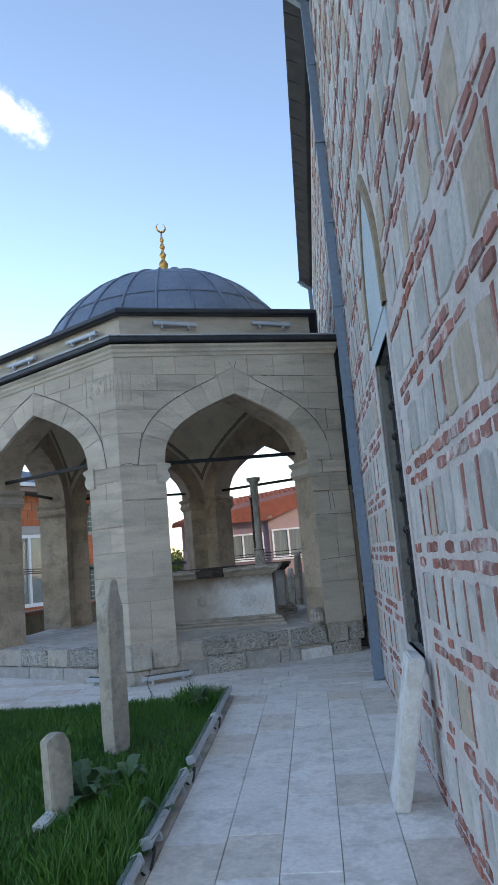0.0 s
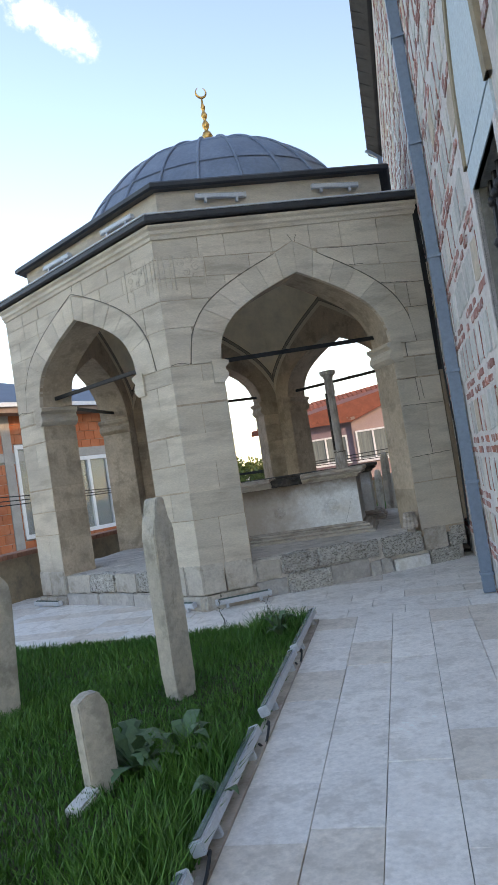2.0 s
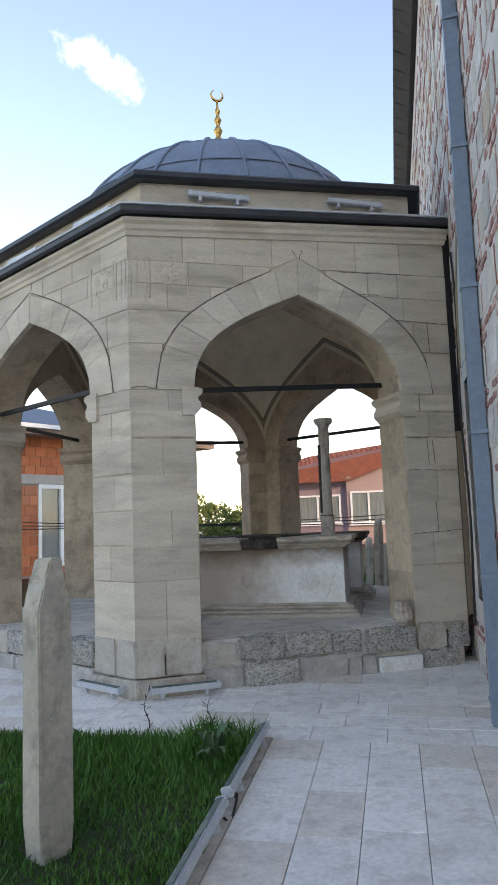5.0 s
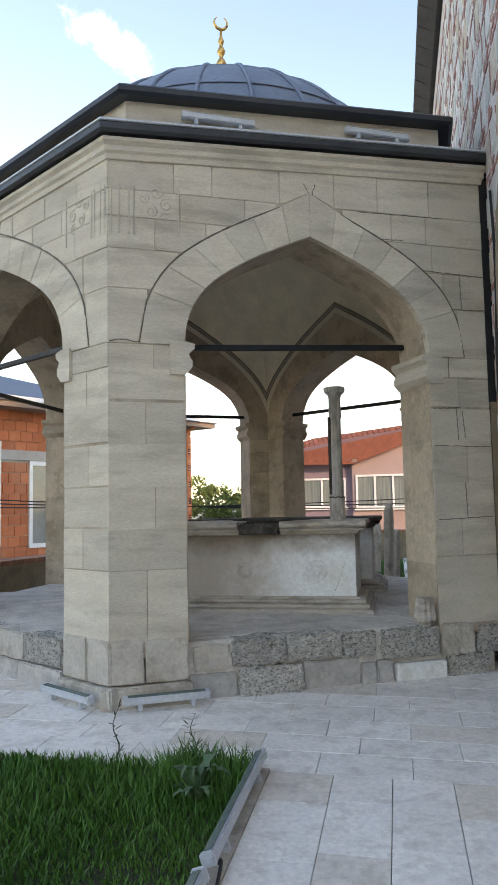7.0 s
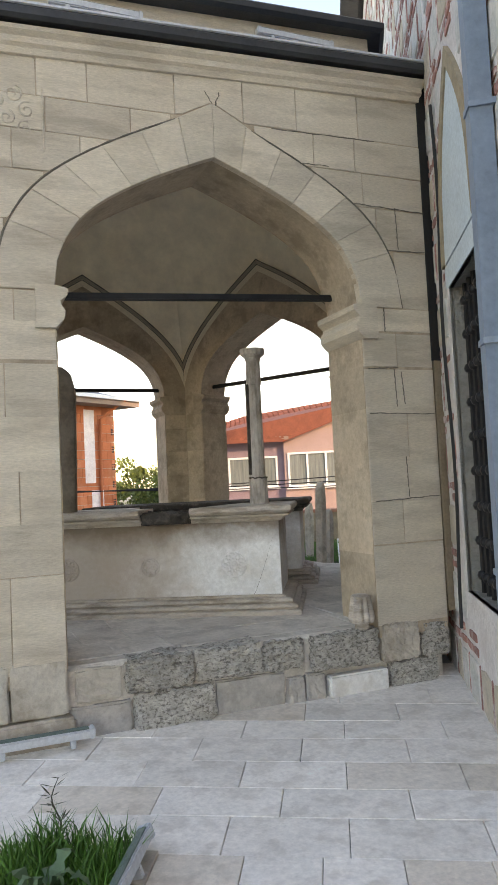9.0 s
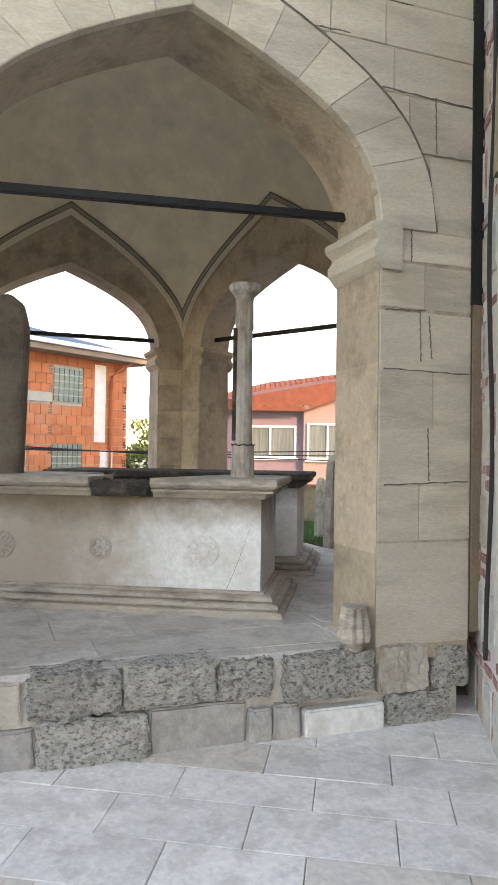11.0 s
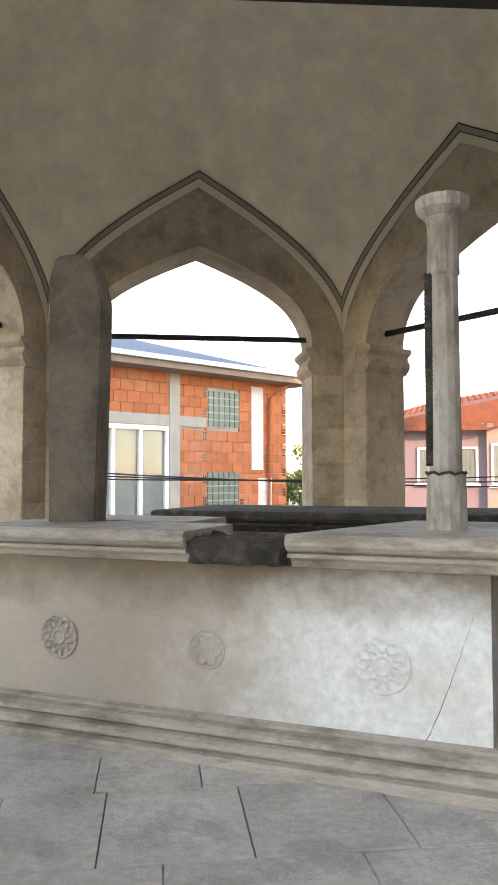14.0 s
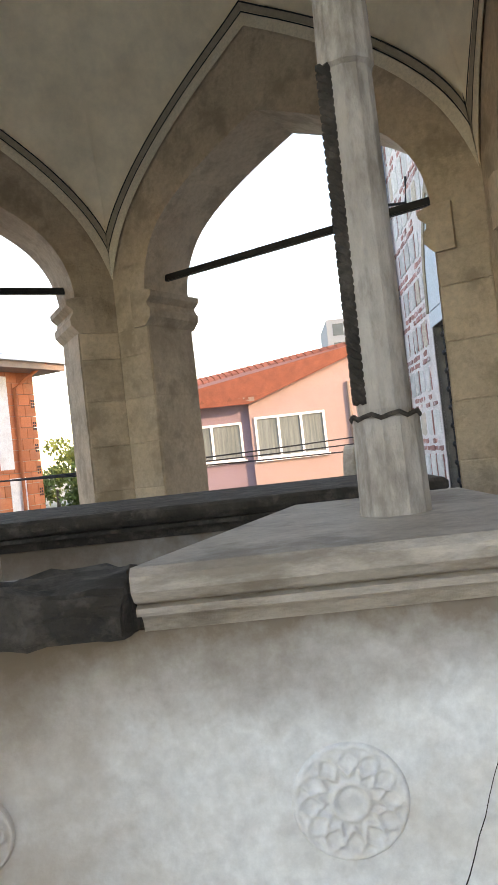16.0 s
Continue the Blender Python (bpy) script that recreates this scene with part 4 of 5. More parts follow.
def downpipe(u, wdt, group):
    p = thing("downpipe", mw(u, 0, 0.08), "square blue-grey metal downpipe fixed to the mosque wall", "downpipe", group)
    link("pipe", *loft([[mw(u + a * wdt / 2, z, 0.02 + b * wdt) for a, b in ((-1, 0), (1, 0), (1, 1), (-1, 1))] for z in (0.02, 8.7)]), M_PIPE, p)
    for z in (0.2, 1.1, 2.2, 3.35, 4.5, 5.6, 6.7, 7.8):
        link("clamp", *loft([[mw(u + a * (wdt / 2 + 0.008), zz, 0.01 + b * (wdt + 0.018)) for a, b in ((-1.3, 0), (1.3, 0), (1, 1), (-1, 1))] for zz in (z - 0.015, z + 0.015)]), M_PIPE, p)
    link("offset", *loft([[mw(u + a * wdt / 2, 8.7 + q, 0.02 + b * wdt + q * 1.1) for a, b in ((-1, 0), (1, 0), (1, 1), (-1, 1))] for q in (0, 0.25)]), M_PIPE, p)
    return p


downpipe(-3.9, 0.11, "downpipes of the mosque")
downpipe(6.85, 0.11, "downpipes of the mosque")
cab = [mw(-2.2, z, 0.03 + 0.012 * math.sin(z * 3)) for z in [0.5 + 0.25 * i for i in range(16)]]
tagged(link("wall_cable", *tube(cab, 0.012, 6), M_CABLE), "black cable running up the mosque wall", "cable")
lb = thing("wall_hook", mw(5.6, 4.2, 0.0), "black bent iron bracket on the mosque wall", "bracket")
link("bar", *tube([mw(5.6, 4.5, 0.02), mw(5.6, 4.2, 0.05), mw(5.6, 4.2, 0.4)], 0.02, 6), M_IRON, lb)

# bands of brick and rubble
far_s, far_b = [], []


def clash(u0, u1, z0, z1):
    for a, b, c, d in WINS:
        if u1 > a - 0.1 and u0 < b + 0.1 and z1 > c - 0.1:
            if z0 < d + 0.2:
                return True
            m_, hw = (a + b) / 2, (b - a) / 2 + 0.16
            for u in (u0, (u0 + u1) / 2, u1):
                x = abs(u - m_) / hw
                if x < 1 and z0 < d + 0.17 + 1.32 * arch_f(x):
                    return True
    return False


def wall_piece(u0, u1, z0, z1, brick, near, jit):
    if clash(u0, u1, z0, z1):
        return
    j = lambda: rs.uniform(-jit, jit)
    e = 0.4 * jit
    pts = [(u0 + j(), z0 + j()), ((u0 + u1) / 2 + j(), z0 + j() - e), (u1 + j(), z0 + j()), (u1 + j() + e, (z0 + z1) / 2), (u1 + j(), z1 + j()), ((u0 + u1) / 2 + j(), z1 + j() + e), (u0 + j(), z1 + j()), (u0 + j() - e, (z0 + z1) / 2)]
    pr = rs.uniform(0.004, 0.012)
    cu, cz = (u0 + u1) / 2, (z0 + z1) / 2
    vv = [mw(u, z, -0.01) for u, z in pts] + [mw(cu + (u - cu) * 0.9, cz + (z - cz) * 0.9, pr) for u, z in pts]
    ff = [tuple(range(8, 16))] + [(i, (i + 1) % 8, 8 + (i + 1) % 8, 8 + i) for i in range(8)]
    if near:
        link("brick" if brick else "stone", vv, ff, M_WBRICK if brick else M_WSTONE, mwall)
    else:
        (far_b if brick else far_s).append((vv, ff))


for i in range(0, 19):
    c = -0.12 + 0.5 * i
    u = MU0 + 0.02
    for lo, hi in ((c, c + 0.05), (c + 0.085, c + 0.135)):
        u = MU0 + 0.02 + rs.uniform(0, 0.1)
        while u < MU1 - 0.2:
            ln_ = rs.uniform(0.12, 0.24)
            if rs.random() < 0.72 and hi < MZ - 0.15:
                wall_piece(u, u + ln_, lo, hi, True, -9.2 < u < -7.7 and hi < 3.2 or -6.7 < u < -5.2 and hi < 2.0, 0.008)
            u += ln_ + rs.uniform(0.012, 0.04)
    u = MU0 + 0.03
    while u < MU1 - 0.4:
        ws = rs.uniform(0.14, 0.34)
        if c + 0.47 < MZ - 0.15:
            near = -9.4 < u < -5.0 and c < 3.2
            wall_piece(u, u + ws, c + 0.175, c + 0.46, False, near, 0.018)
            if rs.random() < 0.62:
                wall_piece(u + ws + 0.024, u + ws + 0.05, c + 0.17, c + 0.465, True, near, 0.006)
        u += ws + 0.08
for nm, lst, m_ in (("rubble_field", far_s, M_WSTONE_I), ("brick_field", far_b, M_WBRICK_I)):
    vv, ff = merge(lst)
    me = bpy.data.meshes.new(nm)
    me.from_pydata([tuple(p) for p in vv], [], ff)
    me.materials.append(m_)
    ob = new(nm, me)
    ob.parent = mwall
    ob["kind"] = "stuff"

# ---- lawn ----
rg = np.random.RandomState(7)


def blades(name, u0, u1, k0, k1, count, h0, h1, material, label):
    uu, kk = rg.uniform(u0, u1, count), rg.uniform(k0, k1, count)
    px, py = DU.x * uu + DK.x * kk, DU.y * uu + DK.y * kk
    pz = 0.03 * (np.clip(py, -14, -1.6) + 5.13) - 0.03
    patch = 0.75 + 0.35 * np.sin(px * 2.1 + 1.3 * np.sin(py * 1.7)) * np.sin(py * 2.6 + 0.5)
    hh = rg.uniform(h0, h1, count) * patch
    a, b = rg.uniform(0, 6.2832, count), rg.uniform(0, 6.2832, count)
    wd = rg.uniform(0.003, 0.006, count)
    ln_ = hh * rg.uniform(0.2, 0.75, count)
    V = np.zeros((count, 5, 3))
    ca, sa, cb, sb = np.cos(a), np.sin(a), np.cos(b), np.sin(b)
    for i, (sx, fz, fl) in enumerate(((-1, 0, 0), (1, 0, 0), (0.75, 0.6, 0.35), (-0.75, 0.6, 0.35), (0, 1.0, 1.0))):
        V[:, i, 0] = px + sx * wd * ca + fl * ln_ * cb
        V[:, i, 1] = py + sx * wd * sa + fl * ln_ * sb
        V[:, i, 2] = pz + hh * fz
    I = np.arange(count) * 5
    F = [q for i in I.tolist() for q in ((i, i + 1, i + 2, i + 3), (i + 3, i + 2, i + 4))]
    me = bpy.data.meshes.new(name)
    me.from_pydata(V.reshape(-1, 3).tolist(), [], F)
    me.materials.append(material)
    return tagged(new(name, me), label, "grass", kind="stuff")


blades("lawn_grass", -11.5, -4.32, -3.2, 1.22, 120000, 0.04, 0.12, M_GRASS, "thick dark green uncut lawn")
blades("lawn_grass_far", -11.5, -4.32, -8, -3.2, 26000, 0.06, 0.15, M_GRASS, "thick dark green uncut lawn")
blades("tall_grass", -8.9, -7.3, 0.75, 1.2, 1500, 0.12, 0.28, M_GRASS, "long grass tufts by the path edge")
blades("tall_grass_end", -4.9, -4.3, 0.7, 1.2, 900, 0.1, 0.24, M_GRASS, "long grass tufts at the lawn corner")
blades("back_grass", 5.6, 9.6, 0.4, 5.0, 16000, 0.08, 0.22, M_GRASS, "rough grass behind the tomb")
v = [on_ground(u, k, 0.004) for u in (4.4, 9.8) for k in (-2.0, 7)]
tagged(link("back_lawn", v, [(0, 1, 3, 2)], M_SOIL), "grassy soil behind the tomb", "soil", kind="structure")


# ---- gravestones ----
def gravestone(name, x, y, h, wdt, th, turn, lean, shape, material, label):
    g = thing(name, (x, y, gz(y) - 0.05), label, "gravestone", "gravestones on the lawn")
    if shape == "shoulder":
        pr = [(-0.42, 0), (0.42, 0), (0.44, 0.13), (0.5, 0.14), (0.5, 0.83), (0.4, 0.855), (0.34, 0.9), (0.22, 0.93), (0.22, 0.99), (0.1, 1.0), (-0.12, 0.995), (-0.22, 0.95), (-0.24, 0.92), (-0.36, 0.89), (-0.5, 0.82), (-0.49, 0.4), (-0.5, 0.14)]
    elif shape == "round":
        pr = [(-0.45, 0), (0.45, 0), (0.5, 0.8), (0.44, 0.9), (0.25, 0.97), (0, 1.0), (-0.25, 0.97), (-0.44, 0.9), (-0.5, 0.8)]
    else:
        pr = [(-0.5, 0), (0.5, 0), (0.5, 0.86), (0.36, 0.9), (0.3, 0.99), (-0.1, 1.0), (-0.5, 0.93)]
    vv, ff = loft([[Vector((a * wdt, q, z * h)) for a, z in pr] for q in (-th / 2, th / 2)])
    b = bmesh.new()
    bv = [b.verts.new(p) for p in vv]
    for q in ff:
        b.faces.new([bv[i] for i in q])
    bmesh.ops.bevel(b, geom=[e for e in b.edges], offset=0.008, segments=2, affect="EDGES")
    for q in b.verts:
        q.co += noise.noise_vector(q.co * 7 + Vector((x, y, 0))) * 0.006
    b.transform(pose(x, y, gz(y) - 0.05, lean[0], lean[1], turn))
    part("slab", b, material, g)
    return g


gravestone("gravestone", -2.55, -5.64, 1.5, 0.21, 0.14, 34, (0, 0), "shoulder", M_GRAVE, "tall narrow weathered gravestone with a broken shouldered top")
gravestone("gravestone", -3.24, -6.9, 0.56, 0.17, 0.11, 20, (0, -2), "chip", M_GRAVE, "short pinkish gravestone stump with a chipped top")
gravestone("gravestone", -3.85, -5.15, 1.12, 0.32, 0.14, 25, (0, 2), "round", M_GRAVE, "broad gravestone with a rounded top")
gb_ = thing("grave_slab", (-3.4, -7.05, gz(-7.05)), "small pale slab lying at the foot of a gravestone", "stone")
part("slab", box(0.1, 0.24, 0.06, pose(-3.36, -7.04, gz(-7.05) - 0.03, 3, 4, -30), 0.012, rough=0.008, cuts=2), M_CLEAN, gb_)

# leaning marble slab
ls = thing("leaning_slab", on_ground(-7.75, 2.72), "white marble slab leaning against the mosque wall", "stone slab")
lsb = box(0.3, 0.1, 0.93, None, 0.012, rough=0.008, cuts=3)
ang = math.degrees(math.atan2(DU.y, DU.x))
lsb.transform(Matrix.Translation(on_ground(-7.78, 2.70, 0.0)) @ pose(0, 0, 0, 0, 0, ang) @ pose(0, 0, 0, 12, -3, 0))
part("slab", lsb, M_CLEAN, ls)


# ---- plants ----
def leaf_clump(name, x, y, count, size, h, material, label, lobes=True):
    p = thing(name, (x, y, gz(y)), label, "plant")
    lv = []
    for i in range(count):
        a, ln_ = rs.uniform(0, 6.28), size * rs.uniform(0.55, 1.0)
        up = rs.uniform(0.3, 1.0) * h
        d_, s_ = Vector((math.cos(a), math.sin(a), 0)), Vector((-math.sin(a), math.cos(a), 0))
        left, right = [], []
        for j in range(9):
            t = j / 8
            c = Vector((x, y, gz(y))) + d_ * ln_ * t + Vector((0, 0, up * math.sin(t * 2.2) * 1.1))
            wd = ln_ * 0.2 * math.sin(math.pi * min(1, t * 0.95 + 0.05)) * ((1.0 if j % 2 else 0.45) if lobes else 1.0)
            left.append(c + s_ * wd + Vector((0, 0, wd * 0.3)))
            right.append(c - s_ * wd + Vector((0, 0, wd * 0.3)))
        lv.append((left + right, [(j, j + 1, 10 + j, 9 + j) for j in range(8)]))
    link("leaves", *merge(lv), material, p)
    return p


leaf_clump("thistle_plant", -3.05, -6.85, 26, 0.34, 0.24, M_LEAF, "bushy grey-green thistle beside a gravestone")
leaf_clump("thistle_plant", -2.78, -6.85, 16, 0.26, 0.2, M_LEAF, "bright green leafy weed on the lawn", False)
leaf_clump("leafy_weed", -2.72, -7.55, 9, 0.2, 0.2, M_LEAF, "young leafy weed by the path edge", False)
leaf_clump("leafy_weed", -1.45, -4.75, 14, 0.2, 0.2, M_LEAF, "leafy weed at the lawn corner")


def dry_weed(x, y, h, seed):
    r_ = random.Random(seed)
    p = thing("dry_weed", (x, y, gz(y)), "thin dark dry weed stalk at the lawn edge", "plant", "dry weeds")
    pts = [Vector((x + 0.02 * math.sin(i), y, gz(y) + h * i / 7)) for i in range(8)]
    link("stalk", *tube(pts, [0.005 - 0.0004 * i for i in range(8)], 5), M_WEED, p)
    lv = []
    for i in range(26):
        b = pts[1 + i % 7]
        a = r_.uniform(0, 6.28)
        d_ = Vector((math.cos(a), math.sin(a), r_.uniform(-0.2, 0.7)))
        s_ = d_.cross(Vector((0, 0, 1))).normalized() * 0.006
        e = b + d_ * r_.uniform(0.03, 0.075)
        lv.append(([b, (b + e) / 2 + s_, e, (b + e) / 2 - s_], [(0, 1, 2, 3)]))
    link("leaves", *merge(lv), M_WEED, p)


dry_weed(-1.78, -3.97, 0.3, 1)
dry_weed(-1.33, -4.12, 0.27, 2)


# ---- light bars ----
def light_bar(length):
    p = new("light_bar")
    tagged(p, "slim grey aluminium floodlight bar on small feet", "light fixture", "floodlight bars")
    part("housing", box(length, 0.06, 0.055, pose(0, 0, 0.05), 0.008), M_ALU, p)
    part("lens", box(length - 0.04, 0.04, 0.006, pose(0, 0, 0.104), 0.002), M_GBLOCK, p, "clear glass cover")
    for s in (-1, 1):
        part("end_cap", box(0.03, 0.066, 0.062, pose(s * length / 2, 0, 0.047), 0.006), M_ALU, p)
        part("foot", box(0.03, 0.05, 0.055, pose(s * length * 0.32, 0, 0), 0.004), M_ALU, p)
    return p


AU = math.degrees(math.atan2(DU.y, DU.x))
bar = light_bar(1.22)
bar.matrix_basis = Matrix.Translation(on_ground(-7.82, 1.25, 0.01)) @ pose(0, 0, 0, 0, 0, AU) @ pose(0, 0, 0, -18, -1.5, 0)
for u in (-9.25, -6.3, -4.95):
    copy_thing(bar, Matrix.Translation(on_ground(u, 1.25, 0.01)) @ pose(0, 0, 0, 0, 0, AU) @ pose(0, 0, 0, -18, -1.5, 0))
for u0 in (-8.52, -7.12, -5.62):
    pts = [on_ground(u0 + 0.14 * math.cos(math.pi * i / 8), 1.25 + 0.03 * math.sin(math.pi * i / 8), 0.03 + 0.03 * math.sin(math.pi * i / 4)) for i in range(9)]
    tagged(link("bar_cable", *tube(pts, 0.008, 6), M_CABLE), "short black cable joining two floodlight bars", "cable", "bar cables")
small = light_bar(0.62)
spots = []
for phi, xs, y, z, tl in ((-90, (-1.3,), -0.12, 0.075, 10), (-150, (1.35, -1.4), -0.12, 0.08, 10), (-90, (-0.72, 0.82), 0.27, 4.79, 0), (-150, (0.8, -0.6), 0.27, 4.79, 0)):
    w = face_frame(phi)
    for x in xs:
        spots.append(Matrix.Translation(w(x, y, z) + Vector((0, 0, tilt_of(w(x, y, z)))))  @ pose(0, 0, 0, 0, 0, phi + 90) @ pose(0, 0, 0, tl, 0, 0))
small.matrix_basis = spots[0]
for m_ in spots[1:]:
    copy_thing(small, m_)

# ---- orange brick house ----
HS = 1.55
E0, FD, FN = Vector((3.45, 17.2, 0)), Vector((-0.816, -0.578, 0)), Vector((-0.578, 0.816, 0))


def oh_(s, z, o=0.0):
    """A point of the house front, s metres from its near corner, o in front."""
    return E0 + FD * s * HS - FN * o * HS + Vector((0, 0, 1.6 + (z - 1.6) * HS))


house = thing("brick_house", oh_(6, 0, -4), "unrendered orange hollow-brick house with a blue metal roof", "house")


def slab(name, fn, s0, s1, z0, z1, o0, o1, m_, parent, label=""):
    return link(name, *loft([[fn(s0, z0, o), fn(s1, z0, o), fn(s1, z1, o), fn(s0, z1, o)] for o in (o0, o1)]), m_, parent, label)


slab("wall", oh_, 0.04, 13, -3, 3.4, -8, -0.02, M_CONC, house, "brick wall in a concrete frame")
OPEN = [(2.82, 4.45, 0.88, 2.47), (1.22, 1.96, 2.5, 3.15), (1.23, 1.98, 0.82, 1.72), (5.05, 5.68, 0.95, 2.8), (9.2, 10.6, 0.9, 2.5)]
CONCR = [(2.58, 2.8, -1, 3.4), (2.0, 13, 2.48, 2.66), (5.72, 5.92, -1, 3.4), (8.2, 8.4, -1, 3.4)]
hb_ = []
for r_ in range(22):
    z0 = -0.6 + r_ * 0.19
    s = 0.0 if r_ % 2 else -0.12
    while s < 12.5:
        spans = [(max(0.0, s), s + 0.25)]
        for a, b, c, d in OPEN + CONCR:
            if c - 0.02 < z0 + 0.095 < d + 0.02:
                spans = [q for x0, x1 in spans for q in ((x0, min(x1, a)), (max(x0, b), x1)) if q[1] - q[0] > 0.02]
        for s0, s1 in spans:
            if z0 + 0.19 < 3.4:
                hb_.append(loft([[oh_(s0 + 0.004, z0 + 0.004, o), oh_(s1 - 0.004, z0 + 0.004, o), oh_(s1 - 0.004, z0 + 0.186, o), oh_(s0 + 0.004, z0 + 0.186, o)] for o in (-0.02, 0.012)]))
        s += 0.25
vv, ff = merge(hb_)
me = bpy.data.meshes.new("brickwork")
me.from_pydata([tuple(p) for p in vv], [], ff)
me.materials.append(M_HOLLOW)
ob = new("brickwork", me)
ob.parent, ob.matrix_parent_inverse, ob["kind"] = house, Matrix.Translation(-BASE["brick_house"]), "stuff"
for a, b, c, d in CONCR:
    slab("concrete_member", oh_, a, b, c, d, -0.03, 0.03 if a != 2.0 else 0.024, M_CONC, house)
for i, (a, b, c, d) in enumerate(OPEN):
    if i in (1, 2):
        wb = slab("glass_block_window", oh_, a, b, c, d, -0.05, 0.0, M_CONC, house, "window of small glass blocks")
        nn, mm = 6, int((d - c) / 0.12)
        bl = []
        for p in range(nn):
            for q in range(mm):
                x0, x1 = a + (b - a) * (p + 0.1) / nn, a + (b - a) * (p + 0.9) / nn
                y0, y1 = c + (d - c) * (q + 0.1) / mm, c + (d - c) * (q + 0.9) / mm
                slab("glass_block", oh_, x0, x1, y0, y1, -0.01, 0.02, M_GBLOCK, wb)
    else:
        wb = slab("window", oh_, a, b, c, d, -0.1, -0.06, M_CURTAIN, house, "white plastic window with pale curtains")
        pn = 3 if b - a > 1 else 1
        for p in range(pn + 1):
            x = a + (b - a - 0.07) * p / pn
            slab("frame_bar", oh_, x, x + 0.07, c, d, -0.06, 0.04, M_WHITE, wb)
        slab("frame_bar", oh_, a, b, c, c + 0.08, -0.06, 0.044, M_WHITE, wb)
        slab("frame_bar", oh_, a, b, d - 0.08, d, -0.06, 0.044, M_WHITE, wb)
        for p in range(pn):
            x = a + (b - a - 0.07) * p / pn
            slab("pane", oh_, x + 0.07, x + (b - a - 0.07) / pn, c + 0.08, d - 0.08, -0.02, -0.014, M_GLASS, wb).visible_shadow = False
for a, b, c, d in ((0.62, 0.92, 1.75, 3.3), (0.4, 0.75, 0.3, 1.6)):
    slab("plaster_patch", oh_, a, b, c, d, -0.02, 0.018, M_WMORTAR, house, "whitish plaster patch")
# dark boxes set on the wall to paint the shade inside open brick ends
for s0, z_first, z_last in ((1.99, 0.75, 3.1), (1.12, 0.7, 1.4), (0.03, 0.5, 3.1)):
    z = z_first
    while z < z_last:
        for e in (0.0, 0.045):
            for h in (0.0, 0.05, 0.1):
                slab("brick_hole", oh_, s0 + e, s0 + e + 0.03, z + h, z + h + 0.035, 0.0, 0.016, M_DARKGLASS, house)
        z += 0.38
slab("fascia", oh_, -0.35, 13.4, 3.38, 3.5, -8.3, 0.45, M_FASCIA, house, "brown eaves board")
slab("gutter", oh_, -0.4, 13.4, 3.49, 3.57, 0.4, 0.52, M_ALU, house)
link("roof", *loft([[oh_(-0.4, 3.52, 0.5), oh_(13.4, 3.52, 0.5), oh_(13.4, 3.52, -8.4), oh_(-0.4, 3.52, -8.4)], [oh_(4, 4.9, -3.9), oh_(9, 4.9, -3.9), oh_(9, 4.9, -4), oh_(4, 4.9, -4)]]), M_ROOFBLUE, house, "low blue metal roof")
link("rain_pipe", *tube([oh_(0.1, 3.5, 0.45), oh_(0.35, 3.2, 0.08), oh_(0.5, 3.1, 0.07), oh_(0.55, -1, 0.07)], 0.045, 8), M_HOLLOW, house, "orange painted rain pipe", True)

# ---- pink house ----
KP = 18.0


def ph(n, z, o=0.0):
    return uk(KP - o, n, z)


pink = thing("pink_house", ph(2, 0, -4), "pink and lilac rendered house with red roof tiles", "house")
slab("wall_lilac", ph, -3.2, 0.49, -2, 3.05, -7, -0.2, M_LILAC, pink, "lilac rendered wall")
gv_ = [(0.5, -2), (6.5, -2), (6.5, 3.7), (4.45, 4.4), (0.5, 3.0)]
link("wall_pink", *loft([[ph(n, z, o) for n, z in gv_] for o in (-7, 0.0)]), M_PINK, pink, "pink rendered gable wall")
for a, b, c, d, pn in ((-1.5, 0.25, 1.42, 2.5, 2), (0.62, 2.62, 1.38, 2.58, 3), (4.9, 6.0, 1.38, 2.5, 2)):
    o = -0.2 if a < 0 else 0.0
    wb = slab("window", ph, a, b, c, d, o - 0.02, o + 0.01, M_CURTAIN, pink, "white framed window with curtains")
    for p in range(pn + 1):
        x = a + (b - a - 0.07) * p / pn
        slab("frame_bar", ph, x, x + 0.07, c, d, o + 0.0, o + 0.05, M_WHITE, wb)
    for zz in (c, d - 0.07):
        slab("frame_bar", ph, a, b, zz, zz + 0.07, o + 0.0, o + 0.055, M_WHITE, wb)
    slab("sill", ph, a - 0.06, b + 0.06, c - 0.07, c, o + 0.0, o + 0.1, M_WHITE, wb)
slab("eaves", ph, -3.5, 0.7, 3.03, 3.15, -0.4, 0.25, M_FASCIA, pink, "brown eaves board")


Q = [ph(-3.5, 3.1, 0.3), ph(0.55, 3.06, 0.25), ph(4.5, 4.47, 0.15), ph(-1.6, 4.47, -6.6)]


def on_roof(a, b, up):
    """A point of the tiled slope: a along the eaves, b up to the ridge."""
    return Q[0].lerp(Q[1], a).lerp(Q[3].lerp(Q[2], a), b) + Vector((0, 0, up))


